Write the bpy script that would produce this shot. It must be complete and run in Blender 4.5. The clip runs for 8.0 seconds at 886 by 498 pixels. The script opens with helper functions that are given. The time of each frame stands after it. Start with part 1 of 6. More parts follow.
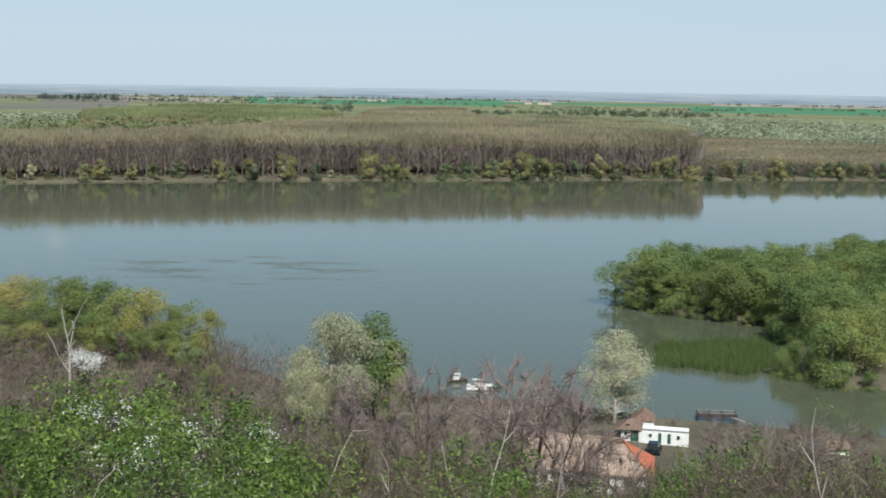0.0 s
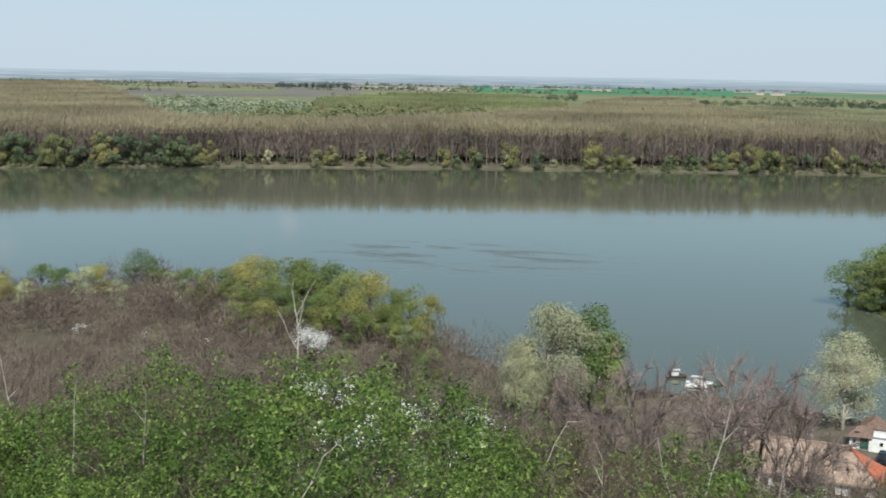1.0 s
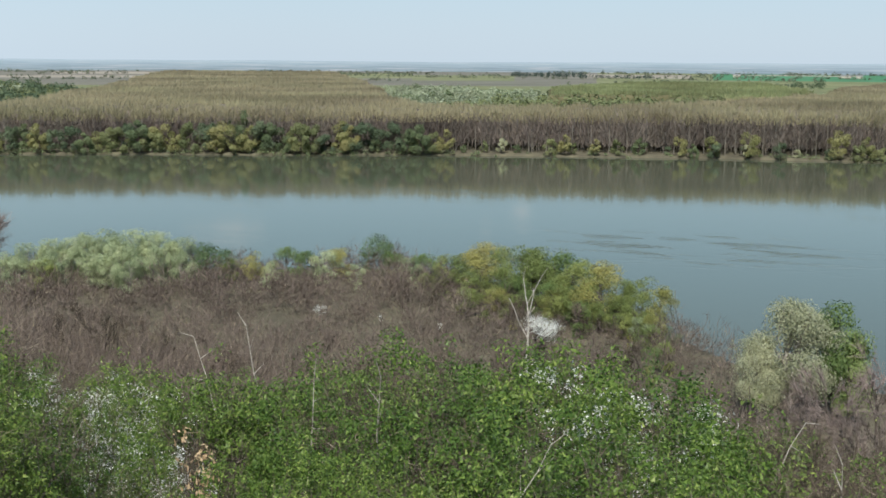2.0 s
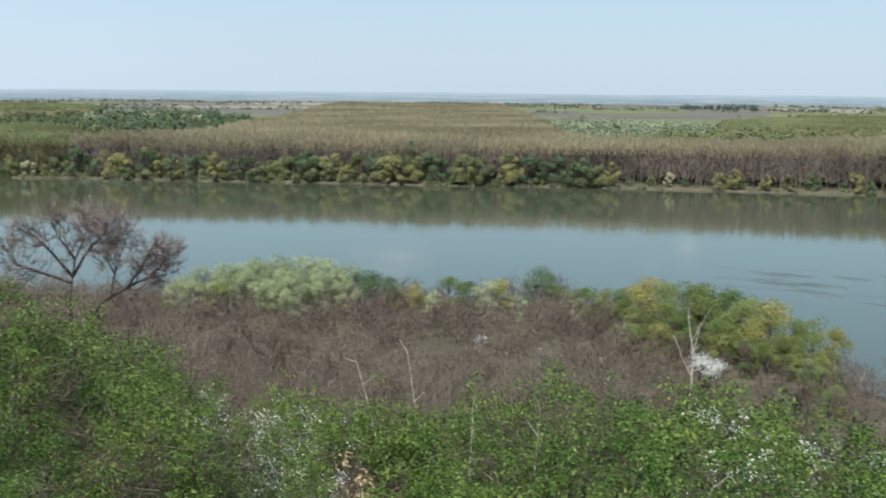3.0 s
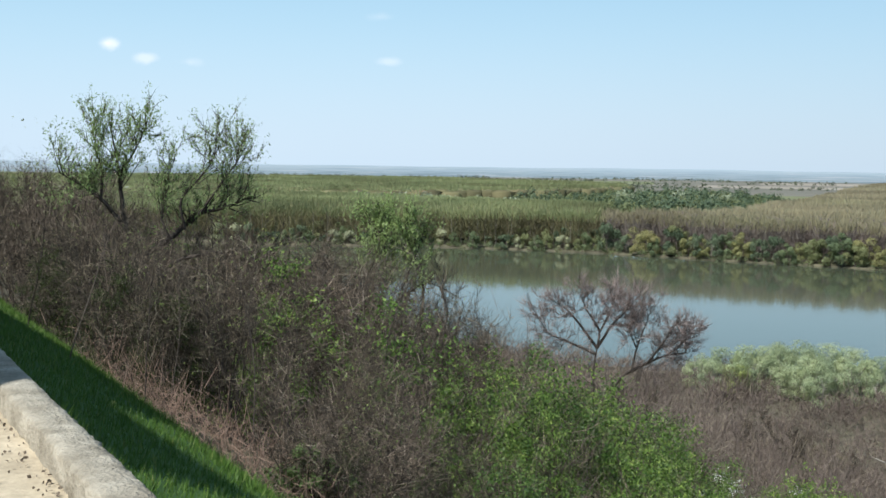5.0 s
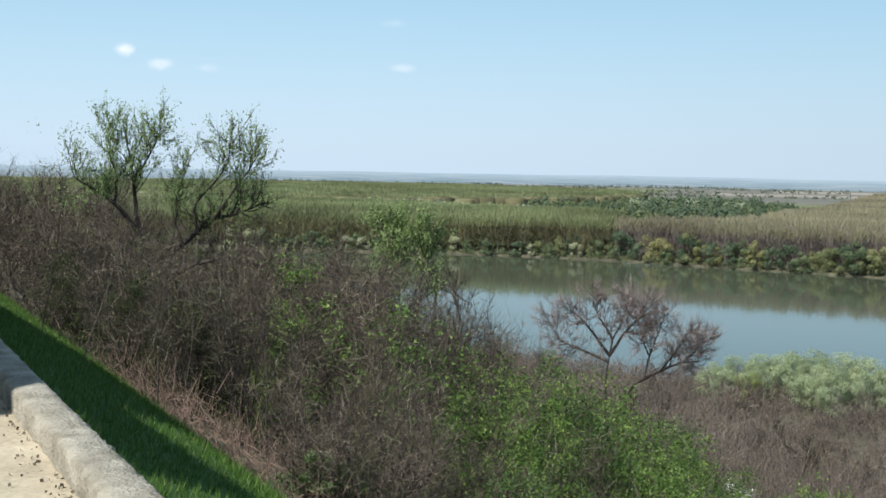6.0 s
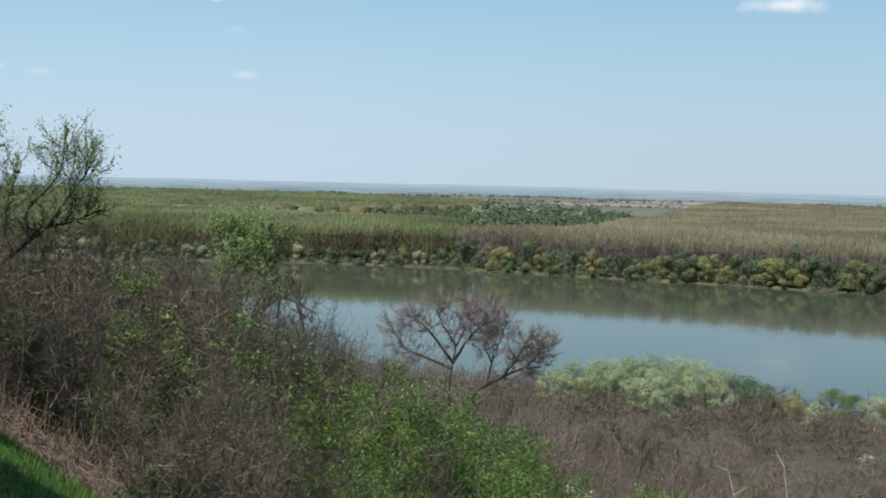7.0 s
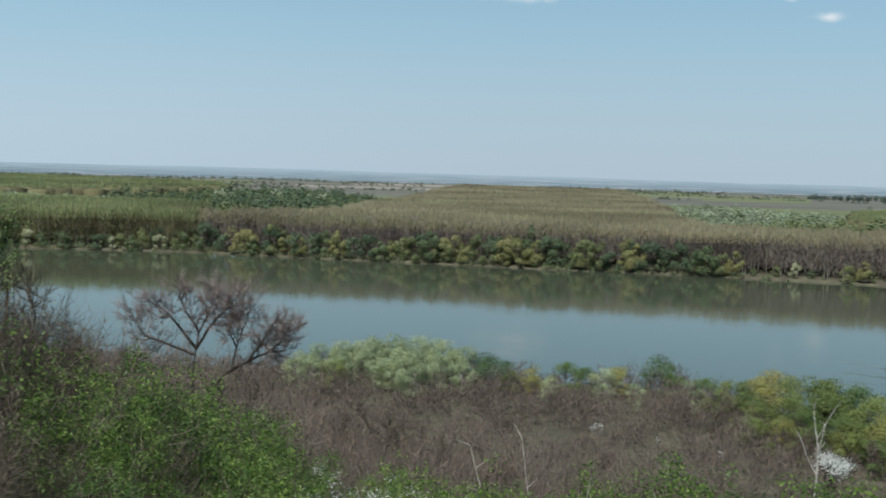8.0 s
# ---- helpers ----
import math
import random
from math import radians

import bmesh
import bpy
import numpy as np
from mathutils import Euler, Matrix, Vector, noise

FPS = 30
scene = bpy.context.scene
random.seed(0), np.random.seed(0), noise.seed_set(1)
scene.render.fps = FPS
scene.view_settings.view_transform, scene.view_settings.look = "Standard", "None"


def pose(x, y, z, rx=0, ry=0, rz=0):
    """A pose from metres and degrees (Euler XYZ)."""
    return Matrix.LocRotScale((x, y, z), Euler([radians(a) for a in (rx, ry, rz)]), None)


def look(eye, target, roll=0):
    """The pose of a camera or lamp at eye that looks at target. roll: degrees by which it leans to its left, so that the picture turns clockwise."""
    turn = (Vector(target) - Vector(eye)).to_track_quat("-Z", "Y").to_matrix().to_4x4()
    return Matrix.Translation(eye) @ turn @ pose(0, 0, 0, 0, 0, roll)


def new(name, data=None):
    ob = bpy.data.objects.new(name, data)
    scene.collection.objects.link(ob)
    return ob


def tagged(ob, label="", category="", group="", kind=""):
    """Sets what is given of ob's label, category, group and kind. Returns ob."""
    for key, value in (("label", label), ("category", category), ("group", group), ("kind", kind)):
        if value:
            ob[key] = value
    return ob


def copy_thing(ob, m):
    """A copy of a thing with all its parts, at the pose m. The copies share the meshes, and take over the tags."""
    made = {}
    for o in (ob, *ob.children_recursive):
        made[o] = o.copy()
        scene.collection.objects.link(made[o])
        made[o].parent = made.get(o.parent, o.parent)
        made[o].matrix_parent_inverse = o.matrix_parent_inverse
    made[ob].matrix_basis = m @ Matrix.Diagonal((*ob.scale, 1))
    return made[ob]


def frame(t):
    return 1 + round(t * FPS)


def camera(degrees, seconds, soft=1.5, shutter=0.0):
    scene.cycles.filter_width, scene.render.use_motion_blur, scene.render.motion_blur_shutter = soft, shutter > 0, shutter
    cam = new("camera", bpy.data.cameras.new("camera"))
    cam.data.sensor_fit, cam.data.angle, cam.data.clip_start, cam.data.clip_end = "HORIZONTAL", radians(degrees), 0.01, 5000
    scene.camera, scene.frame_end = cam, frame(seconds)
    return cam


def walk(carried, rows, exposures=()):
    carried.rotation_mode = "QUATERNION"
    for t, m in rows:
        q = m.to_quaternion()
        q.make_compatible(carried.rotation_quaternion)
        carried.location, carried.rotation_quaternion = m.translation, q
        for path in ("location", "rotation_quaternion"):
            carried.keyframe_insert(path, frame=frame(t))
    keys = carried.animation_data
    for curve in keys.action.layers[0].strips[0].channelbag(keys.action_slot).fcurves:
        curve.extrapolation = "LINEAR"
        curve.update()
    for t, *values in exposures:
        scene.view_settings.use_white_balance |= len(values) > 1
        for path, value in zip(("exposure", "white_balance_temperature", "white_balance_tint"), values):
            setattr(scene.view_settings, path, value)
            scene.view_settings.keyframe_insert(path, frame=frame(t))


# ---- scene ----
cam = camera(41.9, 8.0, 1.6, 0.15)
EYE = (0.0, 0.0, 48.0)
# seconds, yaw, pitch, roll of a hand-held pan from one standing place
PAN = [
    (0, 0.000, -8.079, -0.837),
    (0.5, 5.718, -8.469, -0.934),
    (1, 11.014, -8.754, -0.951),
    (1.5, 17.578, -9.503, -0.550),
    (1.7, 20.064, -9.476, -0.355),
    (2.8, 27.768, -8.650, -0.634),
    (3, 30.662, -7.916, -0.510),
    (3.5, 42.204, -6.483, -0.286),
    (4, 51.082, -5.582, -0.035),
    (4.5, 54.677, -5.093, -0.737),
    (4.7, 55.46, -4.66, -0.78),
    (5.8, 57.17, -4.20, -1.02),
    (6, 56.978, -3.979, -1.061),
    (6.5, 54.262, -3.668, -1.362),
    (7, 49.269, -3.399, -1.422),
    (7.5, 43.730, -3.401, -1.657),
    (8, 36.663, -3.929, -1.647)]
walk(cam, [(t, pose(*EYE, 90 + p, r, y)) for t, y, p, r in PAN],
     [(0.0, 0.57, 6200, 9), (1.5, 0.60, 6250, 8), (3.5, 0.68, 6080, 7), (4.5, 0.72, 6020, 7), (6.0, 0.66, 5980, 6), (7.0, 0.46, 5980, 6), (8.0, 0.26, 5950, 4)])


# ---- light ----
SUN_AZ, SUN_EL = 194.0, 49.0      # compass-like: degrees from +y towards -x, and height
world = bpy.data.worlds.new("world")
scene.world = world
world.use_nodes = True
wn, wl = world.node_tree.nodes, world.node_tree.links
sky = wn.new("ShaderNodeTexSky")
sky.sky_type, sky.sun_disc = "NISHITA", False
sky.sun_elevation, sky.sun_rotation = radians(SUN_EL), radians(-SUN_AZ)
sky.air_density, sky.dust_density, sky.ozone_density, sky.altitude = 1.0, 0.35, 2.5, 100
wn["Background"].inputs[1].default_value = 0.07


def cloud_sky(clouds):
    """A few small fair-weather puffs over the plain, ragged by noise."""
    co = wn.new("ShaderNodeTexCoord")
    ns = wn.new("ShaderNodeTexNoise")
    ns.inputs["Scale"].default_value, ns.inputs["Detail"].default_value = 38.0, 6.0
    wl.new(co.outputs["Generated"], ns.inputs["Vector"])
    total = None
    for az, el, wide, tall, strength in clouds:
        a, e = radians(az), radians(el)
        sub, turn, sc, ln = (wn.new("ShaderNodeVectorMath") for _ in range(4))
        sub.operation = "SUBTRACT"
        sub.inputs[1].default_value = (-math.sin(a) * math.cos(e), math.cos(a) * math.cos(e), math.sin(e))
        wl.new(co.outputs["Generated"], sub.inputs[0])
        turn.operation = "MULTIPLY"
        turn.inputs[1].default_value = (1 / radians(wide), 1 / radians(wide), 1 / radians(tall))
        wl.new(sub.outputs[0], turn.inputs[0])
        ln.operation = "LENGTH"
        wl.new(turn.outputs[0], ln.inputs[0])
        ad = wn.new("ShaderNodeMath")
        ad.operation, ad.inputs[1].default_value = "MULTIPLY_ADD", 2.2
        wl.new(ns.outputs[0], ad.inputs[0])
        wl.new(ln.outputs["Value"], ad.inputs[2])
        mr = wn.new("ShaderNodeMapRange")
        mr.interpolation_type = "SMOOTHSTEP"
        mr.inputs[1].default_value, mr.inputs[2].default_value = 2.2, 1.2
        mr.inputs[3].default_value, mr.inputs[4].default_value = 0.0, strength
        wl.new(ad.outputs[0], mr.inputs[0])
        if total is None:
            total = mr.outputs[0]
        else:
            mx = wn.new("ShaderNodeMath")
            mx.operation = "MAXIMUM"
            wl.new(total, mx.inputs[0])
            wl.new(mr.outputs[0], mx.inputs[1])
            total = mx.outputs[0]
    mix = wn.new("ShaderNodeMixRGB")
    mix.inputs[2].default_value = (9.5, 9.4, 9.4, 1)
    wl.new(total, mix.inputs[0])
    # thin spring haze, thickest low over the plain
    sep, low, hz = wn.new("ShaderNodeSeparateXYZ"), wn.new("ShaderNodeMapRange"), wn.new("ShaderNodeMixRGB")
    wl.new(co.outputs["Generated"], sep.inputs[0])
    low.interpolation_type = "SMOOTHSTEP"
    low.inputs[1].default_value, low.inputs[2].default_value = -0.02, 0.34
    low.inputs[3].default_value, low.inputs[4].default_value = 0.92, 0.25
    wl.new(sep.outputs[2], low.inputs[0])
    wl.new(low.outputs[0], hz.inputs[0])
    wl.new(sky.outputs[0], hz.inputs[1])
    up_, tone = wn.new("ShaderNodeMapRange"), wn.new("ShaderNodeMixRGB")
    up_.interpolation_type = "SMOOTHSTEP"
    up_.inputs[1].default_value, up_.inputs[2].default_value = 0.0, 0.2
    wl.new(sep.outputs[2], up_.inputs[0])
    wl.new(up_.outputs[0], tone.inputs[0])
    tone.inputs[1].default_value, tone.inputs[2].default_value = (5.4, 6.3, 7.2, 1), (4.2, 6.3, 7.3, 1)
    side, glow = wn.new("ShaderNodeMapRange"), wn.new("ShaderNodeVectorMath")
    side.interpolation_type = "SMOOTHSTEP"
    side.inputs[1].default_value, side.inputs[2].default_value = -0.5, -1.0
    side.inputs[3].default_value, side.inputs[4].default_value = 1.0, 1.14
    wl.new(sep.outputs[0], side.inputs[0])
    glow.operation = "SCALE"
    wl.new(tone.outputs[0], glow.inputs[0])
    wl.new(side.outputs[0], glow.inputs["Scale"])
    wl.new(glow.outputs[0], hz.inputs[2])
    wl.new(hz.outputs[0], mix.inputs[1])
    wl.new(mix.outputs[0], wn["Background"].inputs[0])


cloud_sky([(72.4, 5.35, 0.75, 0.42, 0.95), (70.7, 4.75, 0.7, 0.3, 0.5), (68.6, 4.6, 0.8, 0.3, 0.25), (59.0, 4.85, 0.7, 0.25, 0.35), (60.6, 8.6, 1.0, 0.4, 0.8),
           (33.2, 8.6, 2.2, 0.5, 0.9), (18.6, 7.55, 0.95, 0.35, 0.9), (20.3, 8.4, 0.4, 0.2, 0.4), (59.5, 7.0, 0.9, 0.3, 0.2)])
sun = new("sun", bpy.data.lights.new("sun", "SUN"))
sun.data.energy, sun.data.angle, sun.data.color = 4.2, radians(0.6), (1.0, 0.95, 0.87)
SUN_FROM = Vector((-math.sin(radians(SUN_AZ)) * math.cos(radians(SUN_EL)),
                   math.cos(radians(SUN_AZ)) * math.cos(radians(SUN_EL)), math.sin(radians(SUN_EL))))
sun.matrix_world = look(SUN_FROM * 200, (0, 0, 0))

# ---- materials ----
def mat(name, a, b, scale=1.0, rough=0.8, bump=0.0, detail=6.0, metal=0.0, c=None, fine=None):
    """Two-colour noise at two scales, with relief."""
    m = bpy.data.materials.new(name)
    m.use_nodes = True
    n, l = m.node_tree.nodes, m.node_tree.links
    p = n["Principled BSDF"]
    p.inputs["Roughness"].default_value, p.inputs["Metallic"].default_value = rough, metal
    p.inputs["Specular IOR Level"].default_value = 0.25
    co = n.new("ShaderNodeTexCoord")
    t1, t2 = n.new("ShaderNodeTexNoise"), n.new("ShaderNodeTexNoise")
    t1.inputs["Scale"].default_value, t1.inputs["Detail"].default_value = scale, detail
    t2.inputs["Scale"].default_value, t2.inputs["Detail"].default_value = fine or scale * 9, 4
    for t in (t1, t2):
        l.new(co.outputs["Object"], t.inputs["Vector"])
    r = n.new("ShaderNodeValToRGB")
    r.color_ramp.elements[0].position, r.color_ramp.elements[1].position = 0.32, 0.68
    r.color_ramp.elements[0].color, r.color_ramp.elements[1].color = (*a, 1), (*b, 1)
    l.new(t1.outputs[0], r.inputs[0])
    mix = n.new("ShaderNodeMixRGB")
    mix.blend_type = "MULTIPLY"
    mix.inputs[0].default_value = 0.5
    r2 = n.new("ShaderNodeValToRGB")
    r2.color_ramp.elements[0].position, r2.color_ramp.elements[1].position = 0.3, 0.65
    r2.color_ramp.elements[0].color, r2.color_ramp.elements[1].color = (0.55, 0.55, 0.55, 1), (1, 1, 1, 1)
    l.new(t2.outputs[0], r2.inputs[0])
    l.new(r.outputs[0], mix.inputs[1])
    l.new(r2.outputs[0], mix.inputs[2])
    l.new(mix.outputs[0], p.inputs["Base Color"])
    if bump:
        bn = n.new("ShaderNodeBump")
        bn.inputs["Strength"].default_value = bump
        bn.inputs["Distance"].default_value = 0.02
        l.new(t2.outputs[0], bn.inputs["Height"])
        l.new(bn.outputs[0], p.inputs["Normal"])
    return m


def leaf_mat(name, a, b, c=None, through_light=0.3, rough=0.55, patch=0.0):
    """Each leaf or twig its own shade, each plant a little apart from the next."""
    m = bpy.data.materials.new(name)
    m.use_nodes = True
    n, l = m.node_tree.nodes, m.node_tree.links
    p, out = n["Principled BSDF"], n["Material Output"]
    p.inputs["Roughness"].default_value = rough
    p.inputs["Specular IOR Level"].default_value = 0.2
    g, o = n.new("ShaderNodeNewGeometry"), n.new("ShaderNodeObjectInfo")
    r = n.new("ShaderNodeValToRGB")
    r.color_ramp.elements[0].color, r.color_ramp.elements[1].color = (*a, 1), (*b, 1)
    if c:
        e = r.color_ramp.elements.new(0.85)
        e.color = (*b, 1)
        r.color_ramp.elements[-1].color = (*c, 1)
    l.new(g.outputs["Random Per Island"], r.inputs[0])
    h = n.new("ShaderNodeHueSaturation")
    mp = n.new("ShaderNodeMapRange")
    mp.inputs[3].default_value, mp.inputs[4].default_value = 0.78, 1.22
    l.new(o.outputs["Random"], mp.inputs[0])
    l.new(mp.outputs[0], h.inputs["Value"])
    mh = n.new("ShaderNodeMapRange")
    mh.inputs[3].default_value, mh.inputs[4].default_value = 0.515, 0.488
    l.new(o.outputs["Random"], mh.inputs[0])
    l.new(mh.outputs[0], h.inputs["Hue"])
    l.new(r.outputs[0], h.inputs["Color"])
    if patch:
        co, ns, mv = n.new("ShaderNodeTexCoord"), n.new("ShaderNodeTexNoise"), n.new("ShaderNodeMapRange")
        ns.inputs["Scale"].default_value, ns.inputs["Detail"].default_value = patch, 5
        l.new(co.outputs["Object"], ns.inputs["Vector"])
        mv.inputs[1].default_value, mv.inputs[2].default_value = 0.3, 0.7
        mv.inputs[3].default_value, mv.inputs[4].default_value = 0.62, 1.3
        l.new(ns.outputs[0], mv.inputs[0])
        l.new(mv.outputs[0], h.inputs["Value"])
        ms = n.new("ShaderNodeMapRange")
        ms.inputs[1].default_value, ms.inputs[2].default_value = 0.3, 0.7
        ms.inputs[3].default_value, ms.inputs[4].default_value = 0.487, 0.52
        l.new(ns.outputs[1], ms.inputs[0])
        l.new(ms.outputs[0], h.inputs["Hue"])
    l.new(h.outputs[0], p.inputs["Base Color"])
    if through_light:
        tr, mx = n.new("ShaderNodeBsdfTranslucent"), n.new("ShaderNodeMixShader")
        l.new(h.outputs[0], tr.inputs[0])
        mx.inputs[0].default_value = through_light
        l.new(p.outputs[0], mx.inputs[1])
        l.new(tr.outputs[0], mx.inputs[2])
        l.new(mx.outputs[0], out.inputs[0])
    return m


BARK = mat("bark_grey_brown", (0.07, 0.055, 0.045), (0.16, 0.13, 0.105), 6, 0.9, 0.6)
BARK_DARK = mat("bark_dark", (0.035, 0.028, 0.024), (0.085, 0.068, 0.055), 6, 0.9, 0.6)
BARK_PALE = mat("bark_bleached", (0.3, 0.27, 0.23), (0.5, 0.46, 0.4), 5, 0.85, 0.5)
POPLAR_BARK = mat("poplar_bark", (0.14, 0.125, 0.1), (0.27, 0.245, 0.2), 0.2, 0.9)
TWIG = leaf_mat("twig_brown", (0.034, 0.027, 0.02), (0.132, 0.104, 0.076), (0.34, 0.285, 0.22), 0.0, 0.9)
TWIG_PURPLE = leaf_mat("twig_purple_brown", (0.075, 0.057, 0.048), (0.17, 0.132, 0.11), (0.21, 0.172, 0.115), 0.0, 0.9, 0.09)
TWIG_MAUVE = leaf_mat("twig_mauve_grey", (0.13, 0.1, 0.09), (0.22, 0.175, 0.155), (0.28, 0.23, 0.2), 0.0, 0.9)
POPLAR = leaf_mat("poplar_twig_brown", (0.181, 0.148, 0.129), (0.276, 0.229, 0.197), (0.296, 0.251, 0.197), 0.45, 0.95, 0.02)
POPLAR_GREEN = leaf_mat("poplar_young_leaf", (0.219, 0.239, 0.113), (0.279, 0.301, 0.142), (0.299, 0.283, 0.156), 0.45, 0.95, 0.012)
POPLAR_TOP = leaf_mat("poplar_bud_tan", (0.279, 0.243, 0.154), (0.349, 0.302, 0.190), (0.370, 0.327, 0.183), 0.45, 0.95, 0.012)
# olive twigs, darkened to imitate the shaded sides below the leafy tops
POPLAR_SHADE = leaf_mat("poplar_twig_olive_shaded", (0.16, 0.146, 0.081), (0.268, 0.243, 0.128), (0.29, 0.23, 0.135), 0.45, 0.9, 0.02)
BUD_TOP = leaf_mat("pale_olive_bud", (0.275, 0.269, 0.158), (0.337, 0.328, 0.191), (0.358, 0.328, 0.205), 0.45, 0.95, 0.012)
HEDGE = leaf_mat("hedge_leaf", (0.09, 0.11, 0.075), (0.16, 0.17, 0.115), (0.22, 0.2, 0.15), 0.15, 0.9)
GREY_WILLOW = leaf_mat("grey_willow_leaf", (0.29, 0.34, 0.18), (0.41, 0.455, 0.265), (0.5, 0.52, 0.35), 0.42)
FAR_WILLOW = leaf_mat("far_willow_leaf", (0.24, 0.27, 0.17), (0.34, 0.37, 0.25), (0.43, 0.44, 0.33), 0.35, 0.8, 0.02)
PALE_WILLOW = leaf_mat("pale_willow_leaf", (0.36, 0.37, 0.22), (0.49, 0.49, 0.32), (0.57, 0.56, 0.41), 0.45)
YELLOW = leaf_mat("yellow_green_leaf", (0.26, 0.25, 0.085), (0.35, 0.335, 0.11), (0.42, 0.38, 0.125), 0.42)
OLIVE = leaf_mat("olive_leaf", (0.17, 0.205, 0.065), (0.235, 0.275, 0.09), (0.28, 0.305, 0.105), 0.42)
MID = leaf_mat("mid_green_leaf", (0.14, 0.195, 0.066), (0.19, 0.255, 0.085), (0.23, 0.285, 0.1), 0.42)
DEEP = leaf_mat("deep_green_leaf", (0.075, 0.12, 0.048), (0.105, 0.155, 0.06), None, 0.35)
FRESH = leaf_mat("fresh_spring_leaf", (0.04, 0.075, 0.015), (0.145, 0.222, 0.045), (0.26, 0.32, 0.085), 0.36, 0.45)
# far-bank leaf tones, greyed so that the colour carries the haze
BANK_YELLOW = leaf_mat("bank_yellow_haze_leaf", (0.24, 0.235, 0.1), (0.31, 0.3, 0.13), (0.36, 0.34, 0.15), 0.42)
BANK_OLIVE = leaf_mat("bank_olive_haze_leaf", (0.18, 0.201, 0.0935), (0.234, 0.253, 0.116), (0.27, 0.282, 0.132), 0.42)
BANK_MID = leaf_mat("bank_green_haze_leaf", (0.138, 0.178, 0.0897), (0.18, 0.218, 0.109), (0.21, 0.247, 0.121), 0.42)
BANK_DEEP = leaf_mat("bank_dark_haze_leaf", (0.111, 0.144, 0.084), (0.143, 0.181, 0.102), None, 0.35)
SHRUB = leaf_mat("full_shrub_leaf", (0.036, 0.07, 0.014), (0.14, 0.212, 0.044), (0.25, 0.31, 0.08), 0.36, 0.45)
# evergreen leaf, coloured extra dark to stand in for shade under the trees
IVY = leaf_mat("evergreen_painted_shade_leaf", (0.018, 0.03, 0.009), (0.045, 0.06, 0.018), (0.075, 0.095, 0.03), 0.3, 0.75)
BUD = leaf_mat("opening_bud_leaf", (0.196, 0.268, 0.084), (0.31, 0.39, 0.146), (0.414, 0.476, 0.224), 0.42)
BLOSSOM = leaf_mat("white_blossom", (0.62, 0.62, 0.55), (0.8, 0.8, 0.76), None, 0.25, 0.7)
DRYLEAF = leaf_mat("dry_leaf_tan", (0.3, 0.2, 0.11), (0.5, 0.38, 0.23), None, 0.2)
GRASS = leaf_mat("grass_blade", (0.045, 0.09, 0.016), (0.09, 0.165, 0.03), (0.17, 0.2, 0.06), 0.3, 0.5)
REED = leaf_mat("reed_blade", (0.05, 0.085, 0.026), (0.085, 0.13, 0.042), (0.13, 0.155, 0.06), 0.25)
# conifer green, lightened towards blue-grey to paint in the haze
CONIFER = leaf_mat("conifer", (0.035, 0.055, 0.045), (0.055, 0.08, 0.062), None, 0.1)

SOIL = mat("slope_soil", (0.07, 0.055, 0.035), (0.13, 0.11, 0.06), 0.4, 0.95, 0.4)
TURF = mat("turf", (0.035, 0.08, 0.012), (0.07, 0.13, 0.025), 1.2, 0.9, 0.5)
FLOOR_MUD = mat("flood_plain_soil", (0.075, 0.065, 0.045), (0.14, 0.125, 0.08), 0.15, 0.95)
FIELD_GREEN = mat("winter_wheat_field", (0.05, 0.15, 0.07), (0.07, 0.2, 0.095), 0.004, 0.9)
FIELD_PALE = mat("ploughed_pale_field", (0.23, 0.2, 0.16), (0.33, 0.285, 0.23), 0.004, 0.95)
FIELD_OLIVE = mat("meadow", (0.12, 0.14, 0.06), (0.2, 0.2, 0.1), 0.006, 0.95)
FIELD_BROWN = mat("bare_field", (0.12, 0.115, 0.09), (0.18, 0.165, 0.13), 0.005, 0.95)


